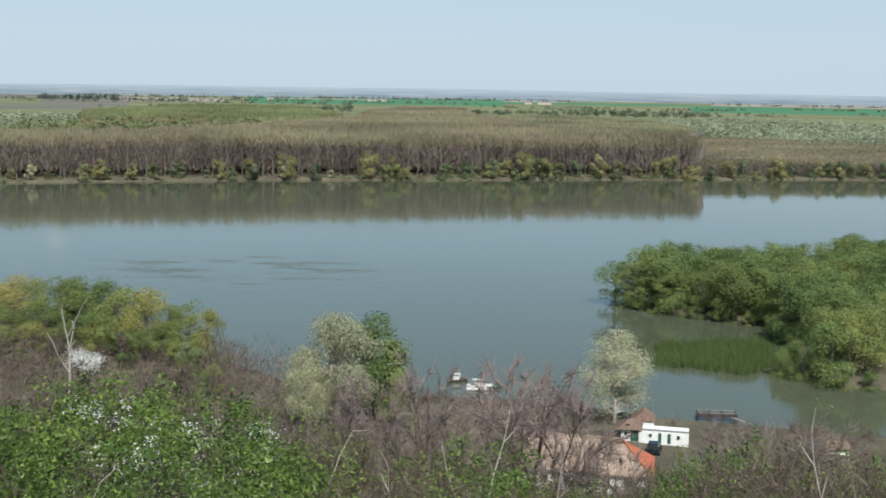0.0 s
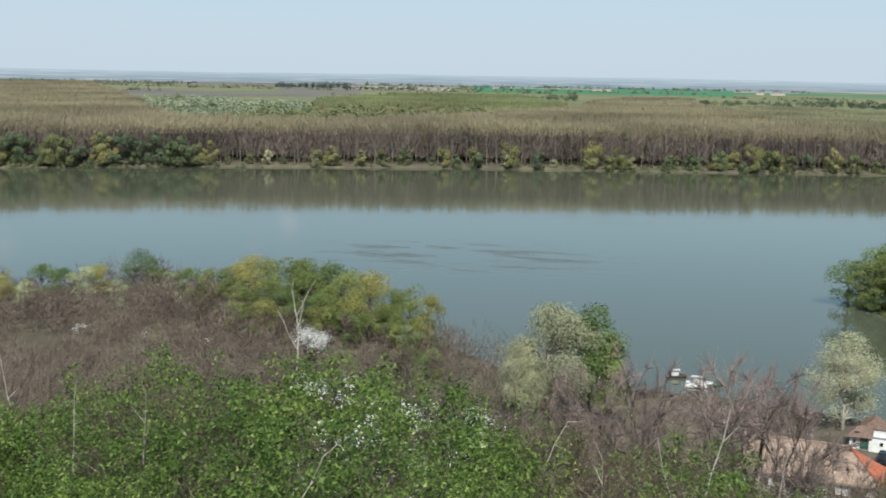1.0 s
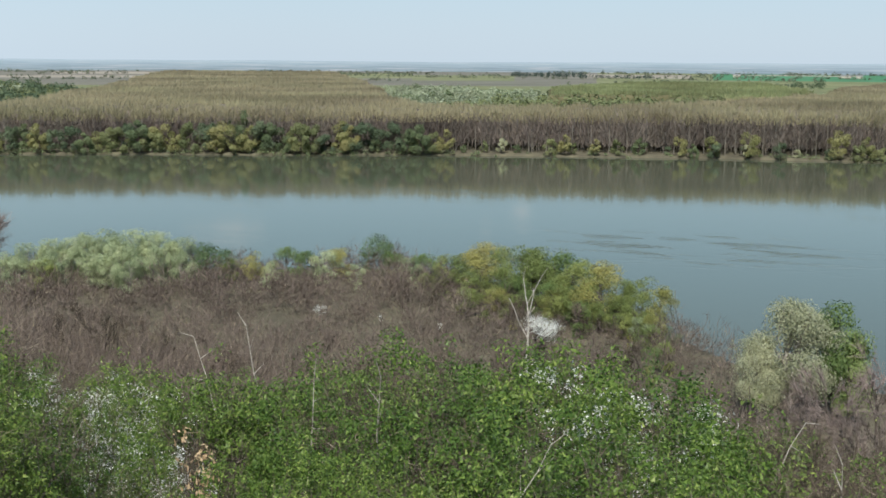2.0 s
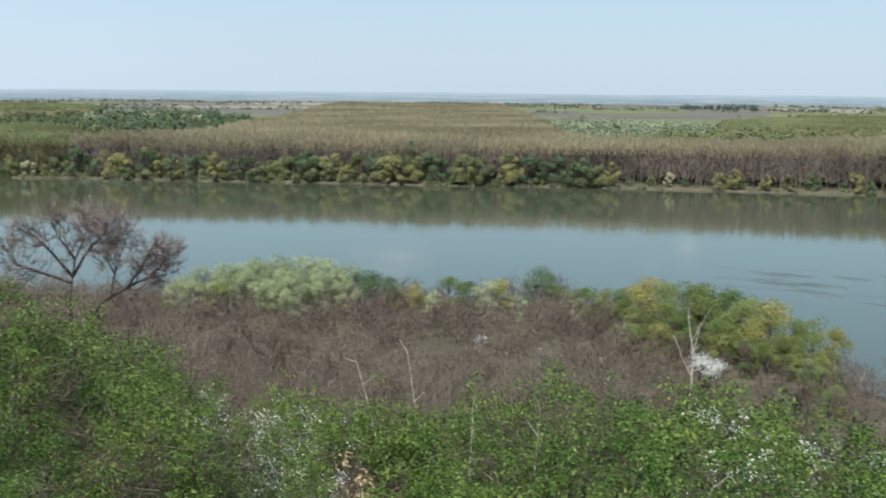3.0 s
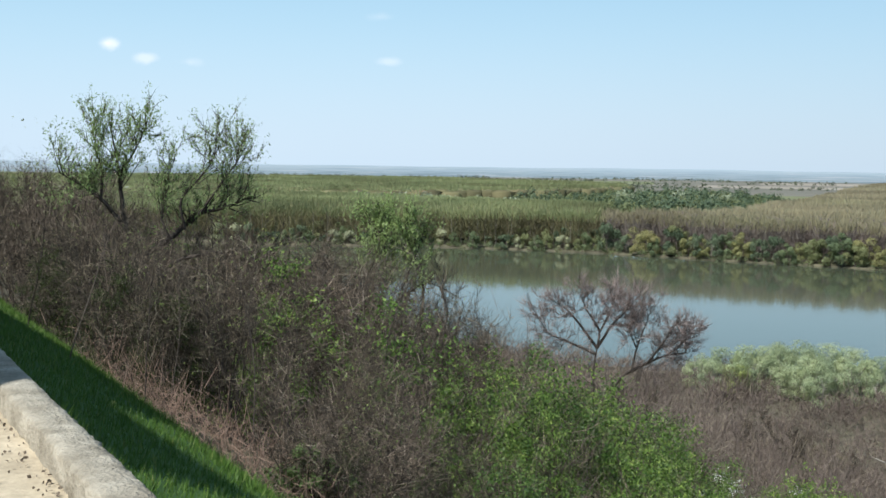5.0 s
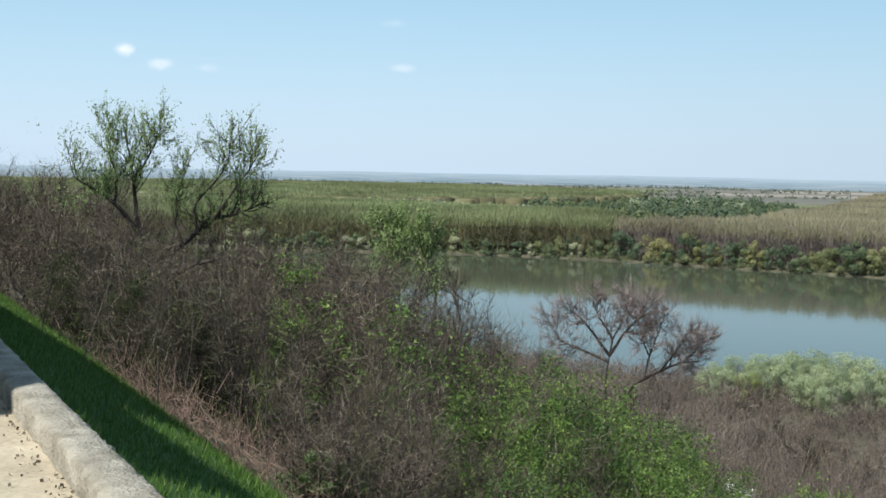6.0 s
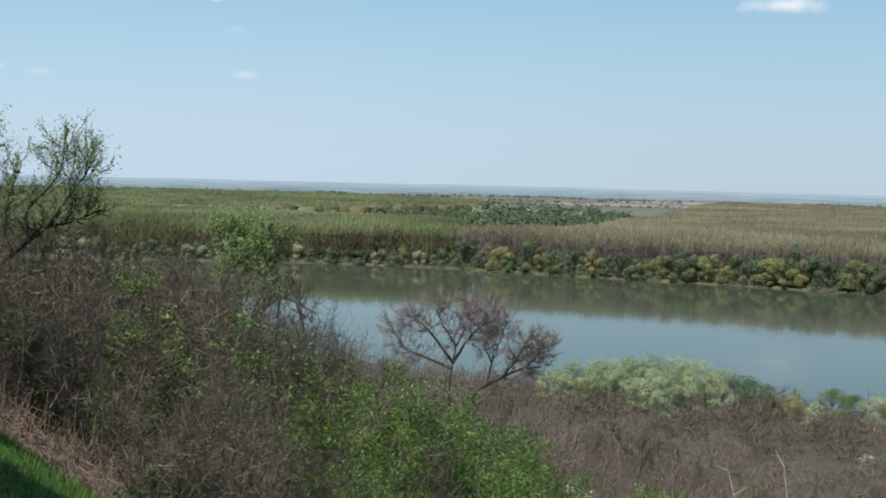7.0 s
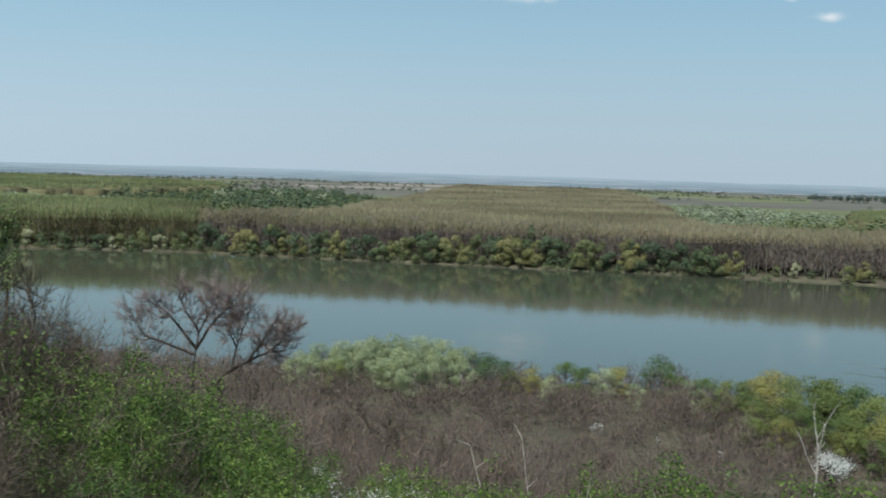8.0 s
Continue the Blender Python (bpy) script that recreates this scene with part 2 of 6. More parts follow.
def water_mat():
    m = bpy.data.materials.new("river_water")
    m.use_nodes = True
    n, l = m.node_tree.nodes, m.node_tree.links
    p = n["Principled BSDF"]
    p.inputs["Base Color"].default_value = (0.07, 0.079, 0.051, 1)
    p.inputs["IOR"].default_value = 1.33
    p.inputs["Roughness"].default_value = 0.06
    co, mp = n.new("ShaderNodeTexCoord"), n.new("ShaderNodeMapping")
    mp.inputs["Rotation"].default_value = (0, 0, radians(-24))
    mp.inputs["Scale"].default_value = (0.45, 1.0, 1.0)
    l.new(co.outputs["Object"], mp.inputs[0])
    t1 = n.new("ShaderNodeTexNoise")
    t1.inputs["Scale"].default_value, t1.inputs["Detail"].default_value = 0.5, 5
    l.new(mp.outputs[0], t1.inputs["Vector"])
    mp2 = n.new("ShaderNodeMapping")
    mp2.inputs["Rotation"].default_value = (0, 0, radians(-24))
    mp2.inputs["Scale"].default_value = (0.012, 0.05, 1.0)
    l.new(co.outputs["Object"], mp2.inputs[0])
    t2 = n.new("ShaderNodeTexNoise")
    t2.inputs["Scale"].default_value, t2.inputs["Detail"].default_value = 1.0, 3
    l.new(mp2.outputs[0], t2.inputs["Vector"])
    r = n.new("ShaderNodeMapRange")
    r.inputs[1].default_value, r.inputs[2].default_value = 0.54, 0.66
    r.inputs[3].default_value, r.inputs[4].default_value = 0.025, 0.16
    l.new(t2.outputs[0], r.inputs[0])
    b = n.new("ShaderNodeBump")
    b.inputs["Distance"].default_value = 0.25
    # a patch of eddies off the bank, in streaks along the current
    sub, ln, ell = n.new("ShaderNodeMapping"), n.new("ShaderNodeVectorMath"), n.new("ShaderNodeMapRange")
    sub.inputs["Location"].default_value = (0.9, -8.2, 0)
    sub.inputs["Scale"].default_value = (1 / 58, 1 / 36, 0)
    l.new(co.outputs["Object"], sub.inputs[0])
    ln.operation = "LENGTH"
    l.new(sub.outputs[0], ln.inputs[0])
    ell.inputs[1].default_value, ell.inputs[2].default_value = 1.0, 0.35
    l.new(ln.outputs["Value"], ell.inputs[0])
    mp3, t3, st = n.new("ShaderNodeMapping"), n.new("ShaderNodeTexNoise"), n.new("ShaderNodeMapRange")
    mp3.inputs["Rotation"].default_value = (0, 0, radians(-12))
    mp3.inputs["Scale"].default_value = (0.045, 0.16, 1.0)
    l.new(co.outputs["Object"], mp3.inputs[0])
    t3.inputs["Scale"].default_value, t3.inputs["Detail"].default_value = 1.0, 4
    l.new(mp3.outputs[0], t3.inputs["Vector"])
    st.inputs[1].default_value, st.inputs[2].default_value = 0.49, 0.57
    st.inputs[3].default_value, st.inputs[4].default_value = 0.0, 1.0
    l.new(t3.outputs[0], st.inputs[0])
    mul = n.new("ShaderNodeMath")
    mul.operation = "MULTIPLY"
    l.new(ell.outputs[0], mul.inputs[0])
    l.new(st.outputs[0], mul.inputs[1])
    add = n.new("ShaderNodeMath")
    add.operation = "ADD"
    l.new(r.outputs[0], add.inputs[0])
    l.new(mul.outputs[0], add.inputs[1])
    l.new(add.outputs[0], b.inputs["Strength"])
    l.new(t1.outputs[0], b.inputs["Height"])
    l.new(b.outputs[0], p.inputs["Normal"])
    return m


WATER = water_mat()

# ---- mesh helpers ----
rng = np.random.default_rng(7)


def np_mesh(name, V, F, material):
    """A mesh from arrays: V n x 3, F m x 3 or m x 4, or a list of such."""
    me = bpy.data.meshes.new(name)
    Fs = [f for f in (F if isinstance(F, list) else [F]) if len(f)]
    idx = np.concatenate([f.ravel() for f in Fs]).astype(np.int32)
    tot = np.concatenate([np.full(len(f), f.shape[1]) for f in Fs]).astype(np.int32)
    me.vertices.add(len(V))
    me.vertices.foreach_set("co", np.asarray(V, np.float32).ravel())
    me.loops.add(len(idx))
    me.loops.foreach_set("vertex_index", idx)
    me.polygons.add(len(tot))
    me.polygons.foreach_set("loop_start", np.concatenate([[0], np.cumsum(tot)[:-1]]).astype(np.int32))
    me.polygons.foreach_set("loop_total", tot)
    for m in (material if isinstance(material, (list, tuple)) else [material]):
        me.materials.append(m)
    me.update(calc_edges=True)
    me.validate()
    return me


def unit(v):
    return v / np.maximum(np.linalg.norm(v, axis=-1, keepdims=True), 1e-9)


def leaf_quads(P, size, r, flat=0.0, aspect=0.55, N=None, loose=0.55):
    """A small lozenge at each point, turned at random, or facing about N."""
    n = len(P)
    a = unit(r.normal(size=(n, 3)) * (1, 1, 1 - 0.6 * flat))
    if N is not None:
        nn = unit(N + r.normal(size=(n, 3)) * loose)
        a = unit(np.cross(nn, a))
        b = np.cross(nn, a)
        s = (size * r.uniform(0.6, 1.35, (n, 1)))
        V = np.stack([P - a * s, P + b * s * aspect, P + a * s, P - b * s * aspect], 1).reshape(-1, 3)
        return V, np.arange(4 * n).reshape(n, 4)
    b = unit(np.cross(a, unit(r.normal(size=(n, 3)))))
    s = (size * r.uniform(0.6, 1.35, (n, 1)))
    V = np.stack([P - a * s, P + b * s * aspect, P + a * s, P - b * s * aspect], 1).reshape(-1, 3)
    return V, np.arange(4 * n).reshape(n, 4)


def sprig_tris(P, N, L, W, r, loose=0.6, droop=0.0):
    """A small leaf-like triangle at each point, its face turned about N."""
    n = len(P)
    nn = unit(N + r.normal(size=(n, 3)) * loose)
    up_ = unit(r.normal(size=(n, 3)) * 0.7 + (0, 0, 1 - 2 * droop))
    side = unit(np.cross(up_, nn))
    d = np.cross(nn, side)
    s = r.uniform(0.6, 1.35, (n, 1))
    V = np.stack([P - side * W * s / 2 - d * L * s * 0.4, P + side * W * s / 2 - d * L * s * 0.3, P + d * L * s * 0.6], 1).reshape(-1, 3)
    return V, np.arange(3 * n).reshape(n, 3)


def blade_tris(P, D, L, W, r):
    """A thin tapering blade at each point P along D."""
    n = len(P)
    side = unit(np.cross(D, unit(r.normal(size=(n, 3)) + (0, 0, 0.01))))
    W, L = np.broadcast_to(np.asarray(W, float).reshape(-1, 1), (n, 1)), np.broadcast_to(np.asarray(L, float).reshape(-1, 1), (n, 1))
    V = np.stack([P - side * W / 2, P + side * W / 2, P + D * L], 1).reshape(-1, 3)
    return V, np.arange(3 * n).reshape(n, 3)


def tubes(S, sides=4):
    """Tapered tubes from rows x0 y0 z0 x1 y1 z1 r0 r1."""
    S = np.asarray(S, float)
    p, q, r0, r1 = S[:, 0:3], S[:, 3:6], S[:, 6], S[:, 7]
    d = unit(q - p)
    ref = np.where(np.abs(d[:, 2:3]) > 0.9, np.array([[1.0, 0, 0]]), np.array([[0, 0, 1.0]]))
    u = unit(np.cross(d, ref))
    v = np.cross(d, u)
    n = len(S)
    rings = []
    for c, rad in ((p - d * r0[:, None] * 0.3, r0), (q, r1)):
        for k in range(sides):
            a = 2 * math.pi * k / sides
            rings.append(c + (u * math.cos(a) + v * math.sin(a)) * rad[:, None])
    V = np.stack(rings, 1).reshape(-1, 3)
    base = np.arange(n)[:, None] * 2 * sides
    F = np.concatenate([np.stack([base[:, 0] + k, base[:, 0] + (k + 1) % sides,
                                  base[:, 0] + sides + (k + 1) % sides, base[:, 0] + sides + k], 1) for k in range(sides)])
    return V, F


def merge(*parts_):
    Vs, Fs, o = [], [], 0
    for V, F in parts_:
        Vs.append(V)
        Fs.append(F + o)
        o += len(V)
    return np.concatenate(Vs), Fs


def grow(r, length, radius, levels, kids=3, angle=38, bend=14, shrink=0.68, up=0.15, steps=4, start=(0, 0, 0), lean=(0, 0, 1), bare=0.25):
    """Limbs that fork: rows for tubes, and the points and directions of the outer twigs."""
    segs, tips = [], []

    def limb(p, d, L, rad, lev):
        pts = [p]
        for i in range(steps):
            d = unit(d + r.normal(size=3) * math.tan(radians(bend)) * 0.6 + np.array([0, 0, up * 0.5]))
            q = pts[-1] + d * L / steps
            a, b = rad * (1 - 0.55 * i / steps), rad * (1 - 0.55 * (i + 1) / steps)
            segs.append((*pts[-1], *q, a, b))
            pts.append(q)
        if lev == 0:
            tips.append((*pts[-1], *d))
            tips.append((*pts[-2], *d))
            return
        for k in range(kids + (1 if r.random() < 0.4 else 0)):
            f = bare + (1 - bare) * (k + r.random()) / (kids + 0.5)
            f = min(f, 1.0)
            i = min(int(f * steps), steps - 1)
            base_ = pts[i] + (pts[i + 1] - pts[i]) * (f * steps - i)
            ax = unit(np.cross(d, r.normal(size=3)))
            ang = radians(angle * r.uniform(0.6, 1.3))
            nd = unit(d * math.cos(ang) + ax * math.sin(ang) + np.array([0, 0, up]))
            limb(base_, nd, L * shrink * r.uniform(0.75, 1.15), rad * (1 - 0.5 * f) * 0.62, lev - 1)
        limb(pts[-1], d, L * shrink * 0.8, rad * 0.42, lev - 1)

    limb(np.array(start, float), unit(np.array(lean, float)), length, radius, levels)
    return np.array(segs), np.array(tips)


def mesh_part(name, me, parent, label=""):
    ob = new(name, me)
    ob.parent = parent
    if label:
        tagged(ob, label)
    return ob


def thing(name, label, category, group="", loc=(0, 0, 0)):
    ob = new(name)
    ob.empty_display_size = 0.3
    ob.location = loc
    return tagged(ob, label, category, group)


def at(az, dist):
    return -math.sin(radians(az)) * dist, math.cos(radians(az)) * dist


# ---- lie of the land ----
D_PROF = np.array([-60, 0.0, 0.3, 2.0, 2.8, 6, 15, 30, 60, 100, 128, 150, 400.0])
Z_PROF = np.array([46.42, 46.42, 46.0, 45.2, 44.5, 42.7, 38.6, 33.0, 23.0, 10.0, 3.4, 1.8, 1.4])
SX = np.array([-900, -400, -250, -165, -105, -60, -35, -15, 3, 40, 60, 100, 400.0])
SY = np.array([-250, 60, 150, 205, 236, 214, 193, 171, 174, 161, 156, 150, 120.0])
FA = np.array([-60, -40, -21, -11.6, 0, 16, 31, 42, 48.4, 56, 65, 80, 100.0])
FD = np.array([1100, 800, 672, 619, 581, 568, 570, 595, 626, 648, 655, 720, 1000.0])
PEN = np.array([(37, 252), (48, 242), (66, 230), (64, 205), (56, 190), (66, 182), (95, 176), (160, 190), (260, 260), (200, 330), (120, 304), (68, 268), (44, 259)], float)
KERB_TILT = math.tan(radians(4.5))


def kerb_y(x):
    return 1.01 - KERB_TILT * x


def poly_dist(x, y, P):
    """Signed distance to a closed outline, positive inside."""
    d = np.full(np.shape(x), 1e9)
    ins = np.zeros(np.shape(x), bool)
    for (ax, ay), (bx, by) in zip(P, np.roll(P, -1, 0)):
        ex, ey = bx - ax, by - ay
        t = np.clip(((x - ax) * ex + (y - ay) * ey) / (ex * ex + ey * ey), 0, 1)
        d = np.minimum(d, np.hypot(x - ax - t * ex, y - ay - t * ey))
        cr = ((ay > y) != (by > y)) & (x < ex * (y - ay) / (ey if abs(ey) > 1e-9 else 1e-9) + ax)
        ins ^= cr
    return np.where(ins, d, -d)


def smooth(t):
    t = np.clip(t, 0, 1)
    return t * t * (3 - 2 * t)


def ground_z(x, y):
    x, y = np.asarray(x, float), np.asarray(y, float)
    d = y - (1.38 - KERB_TILT * x)
    hill = np.interp(d, D_PROF, Z_PROF)
    hill = hill + np.where(d > 4, 0.5 * np.sin(x * 0.21 + 1) * np.sin(y * 0.17), 0) * np.clip((d - 4) / 20, 0, 1) * (hill > 2)
    near = np.interp(x, SX, SY) - y
    dist = np.hypot(x, y)
    az = np.degrees(np.arctan2(-x, y))
    far = dist - np.interp(az, FA, FD)
    pen = poly_dist(x, y, PEN)
    bank = np.maximum(np.maximum(near, far), pen)
    far_z = 1.2 + 1.0 * smooth((far - 6) / 60)
    z = np.where(near >= 0, hill, np.where(far > 0, far_z, 1.0))
    edge = smooth((bank + 3) / 7)
    z = -3.5 + (z + 3.5) * edge
    return z


def gz(x, y):
    return float(ground_z(np.array([x]), np.array([y]))[0])


def build_ground():
    azs = np.concatenate([np.arange(-60, 110, 0.5), np.arange(110, 300, 5.0)])
    rs = np.concatenate([[0.4, 0.8, 1.2], np.arange(1.5, 6, 0.3), np.arange(6, 24, 0.9), np.arange(24, 130, 4), np.arange(130, 320, 3.5),
                         np.arange(320, 540, 25), np.arange(540, 700, 5), np.geomspace(705, 4950, 70)])
    A, Rr = np.meshgrid(np.radians(azs), rs)
    X, Y = -np.sin(A) * Rr, np.cos(A) * Rr
    Z = ground_z(X, Y)
    az = np.degrees(A)
    behind = (az > 110) | (az < -60)
    Z = np.where(behind, np.where(Rr < 40, 46.42, 44), Z)
    Z = np.where(behind & (Y > 1.0), np.minimum(Z, ground_z(X, Y)), Z)
    n, k = len(rs), len(azs)
    V = np.stack([X, Y, Z], -1).reshape(-1, 3)
    V = np.concatenate([[[0, 0, 46.42]], V])
    i, j = np.meshgrid(np.arange(n - 1), np.arange(k), indexing="ij")
    a, b = 1 + i * k + j, 1 + i * k + (j + 1) % k
    F = np.stack([a, b, b + k, a + k], -1).reshape(-1, 4)[:, ::-1]
    cap = np.stack([np.zeros(k, int), 1 + np.arange(k), 1 + (np.arange(k) + 1) % k], 1)[:, ::-1]
    me = np_mesh("ground", V, [F, cap], [SOIL, TURF, FLOOR_MUD, FIELD_GREEN, FIELD_PALE, FIELD_OLIVE, FIELD_BROWN])
    c = V[F].mean(1)
    az_c, d_c = np.degrees(np.arctan2(-c[:, 0], c[:, 1])), np.hypot(c[:, 0], c[:, 1])
    s = np.zeros(len(F), np.int32)
    off = c[:, 1] - (1.38 - KERB_TILT * c[:, 0])
    s[off < 2.7] = 1
    s[(c[:, 2] < 2.6)] = 2
    s[d_c > 900] = 5
    fields = [(15, 76, 1900, 3700, 6), (24, 31, 2500, 3300, 5), (-30, -12, 2300, 3150, 3), (-30, -13, 3250, 3700, 4), (-12, -3, 2100, 3000, 5), (-12, -1, 3000, 3350, 3), (-6, -1.8, 3350, 3700, 4),
              (-3, 9.5, 2600, 3700, 3), (3, 8, 3300, 3480, 4), (10.5, 15.6, 2700, 3350, 4), (9.5, 15, 3350, 3700, 5), (19, 24, 2300, 3000, 5), (31, 44, 2500, 2800, 4), (34, 41, 3000, 3400, 4),
              (46, 60, 2700, 3200, 5), (56, 66, 3200, 3500, 4)]
    for a0, a1, d0, d1, m in fields:
        s[(az_c > a0) & (az_c < a1) & (d_c > d0) & (d_c < d1)] = m
    me.polygons.foreach_set("material_index", np.concatenate([s, np.full(k, 1, np.int32)]))
    for p in me.polygons:
        p.use_smooth = True
    tagged(new("ground", me), "hillside, river banks and far flood plain", "ground", kind="structure")


build_ground()


def build_water():
    azs = np.radians(np.arange(-75, 116, 2.5))
    inner, outer = 100.0, 1050.0
    V = [(-math.sin(a) * d, math.cos(a) * d, 0.0) for d in (inner, outer) for a in azs]
    k = len(azs)
    F = np.array([(j + 1, j, j + k, j + k + 1) for j in range(k - 1)])
    tagged(new("water", np_mesh("water", np.array(V), F, WATER)), "wide calm brown-green river with grey-blue sheen", "river", kind="structure")


build_water()


def build_backdrop():
    """The far distance, a low rim beyond the last fields, with haze painted on."""
    m = bpy.data.materials.new("painted_haze_distance")
    m.use_nodes = True
    n, l = m.node_tree.nodes, m.node_tree.links
    p = n["Principled BSDF"]
    g, sp = n.new("ShaderNodeNewGeometry"), n.new("ShaderNodeMapping")
    sp.inputs["Scale"].default_value = (0.006, 0.006, 0.3)
    l.new(g.outputs["Position"], sp.inputs[0])
    t = n.new("ShaderNodeTexNoise")
    t.inputs["Scale"].default_value, t.inputs["Detail"].default_value = 1.0, 5
    l.new(sp.outputs[0], t.inputs["Vector"])
    r = n.new("ShaderNodeValToRGB")
    r.color_ramp.elements[0].position, r.color_ramp.elements[1].position = 0.36, 0.66
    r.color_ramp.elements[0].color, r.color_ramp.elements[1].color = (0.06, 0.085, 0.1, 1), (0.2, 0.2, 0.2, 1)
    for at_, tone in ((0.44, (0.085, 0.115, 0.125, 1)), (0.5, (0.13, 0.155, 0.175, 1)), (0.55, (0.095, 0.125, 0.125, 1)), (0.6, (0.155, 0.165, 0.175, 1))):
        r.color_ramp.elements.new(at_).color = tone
    l.new(t.outputs[0], r.inputs[0])
    # haze painted into the colour: paler blue-grey towards the top
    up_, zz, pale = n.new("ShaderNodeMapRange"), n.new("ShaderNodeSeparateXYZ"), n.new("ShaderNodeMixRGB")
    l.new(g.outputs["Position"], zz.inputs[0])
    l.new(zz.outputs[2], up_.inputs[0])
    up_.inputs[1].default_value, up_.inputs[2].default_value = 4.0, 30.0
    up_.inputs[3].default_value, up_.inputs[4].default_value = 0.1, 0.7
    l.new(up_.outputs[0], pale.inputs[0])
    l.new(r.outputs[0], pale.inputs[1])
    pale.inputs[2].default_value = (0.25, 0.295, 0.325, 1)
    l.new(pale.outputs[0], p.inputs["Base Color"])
    # a faint glow lifts the painted haze
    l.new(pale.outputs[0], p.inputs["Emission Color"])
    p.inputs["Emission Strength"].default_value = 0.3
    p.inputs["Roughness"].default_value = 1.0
    azs = np.radians(np.arange(-70, 120, 0.4))
    k = len(azs)
    rows = []
    for d, z in ((3680, 1.9), (4000, 10.5), (4300, 19.5), (4600, 26.5), (4800, 29.5), (4900, 1.0)):
        w = noise_line(azs) if 20 < z else 0
        rows.append(np.stack([-np.sin(azs) * d, np.cos(azs) * d, np.full(k, z) + w], 1))
    i, j = np.meshgrid(np.arange(len(rows) - 1), np.arange(k - 1), indexing="ij")
    a = (i * k + j).ravel()
    F = np.stack([a + 1, a, a + k, a + k + 1], 1)
    tagged(new("backdrop", np_mesh("backdrop", np.concatenate(rows), F, m)), "distant plain at the horizon with blue-grey haze painted in", "horizon", kind="structure")


def noise_line(azs):
    return 1.6 * np.sin(azs * 9 + 1) + 1.0 * np.sin(azs * 23 + 2) + 0.6 * np.sin(azs * 61)


build_backdrop()

# ---- far woods ----
def wood_sites(r, outline, height, spacing, grown):
    """Places of the trees inside an outline of azimuth and distance; stands further off are set wider."""
    O = np.array(outline, float)
    (a0, d0), (a1, d1) = O.min(0), O.max(0)
    step = spacing * ((d0 + d1) / 2 / 600) ** grown
    n = int(radians(a1 - a0) * (d1 * d1 - d0 * d0) / 2 / step ** 2)
    # evenly set rows, each tree a little off its mark
    i = np.arange(n) + r.integers(1000)
    a = a0 + (a1 - a0) * ((i * 0.7548776662466927) % 1) + np.degrees(r.normal(0, 0.16 * step, n) / d0)
    d = np.sqrt(d0 * d0 + (d1 * d1 - d0 * d0) * ((i * 0.5698402909980532) % 1)) + r.normal(0, 0.16 * step, n)
    wob = np.stack([0.16 * np.sin(d * 0.021) + 0.1 * np.sin(d * 0.063), 9 * np.sin(a * 3.1) + 5 * np.sin(a * 9.7)], 1)
    ok = poly_dist((a + wob[:, 0]) * 20, d + wob[:, 1], O * (20, 1)) > 0
    ok &= d - np.interp(a, FA, FD) > 9
    a, d = np.radians(a[ok]), d[ok]
    x, y = -np.sin(a) * d, np.cos(a) * d
    return np.stack([x, y, ground_z(x, y), np.full(len(x), height), np.full(len(x), step)], 1)


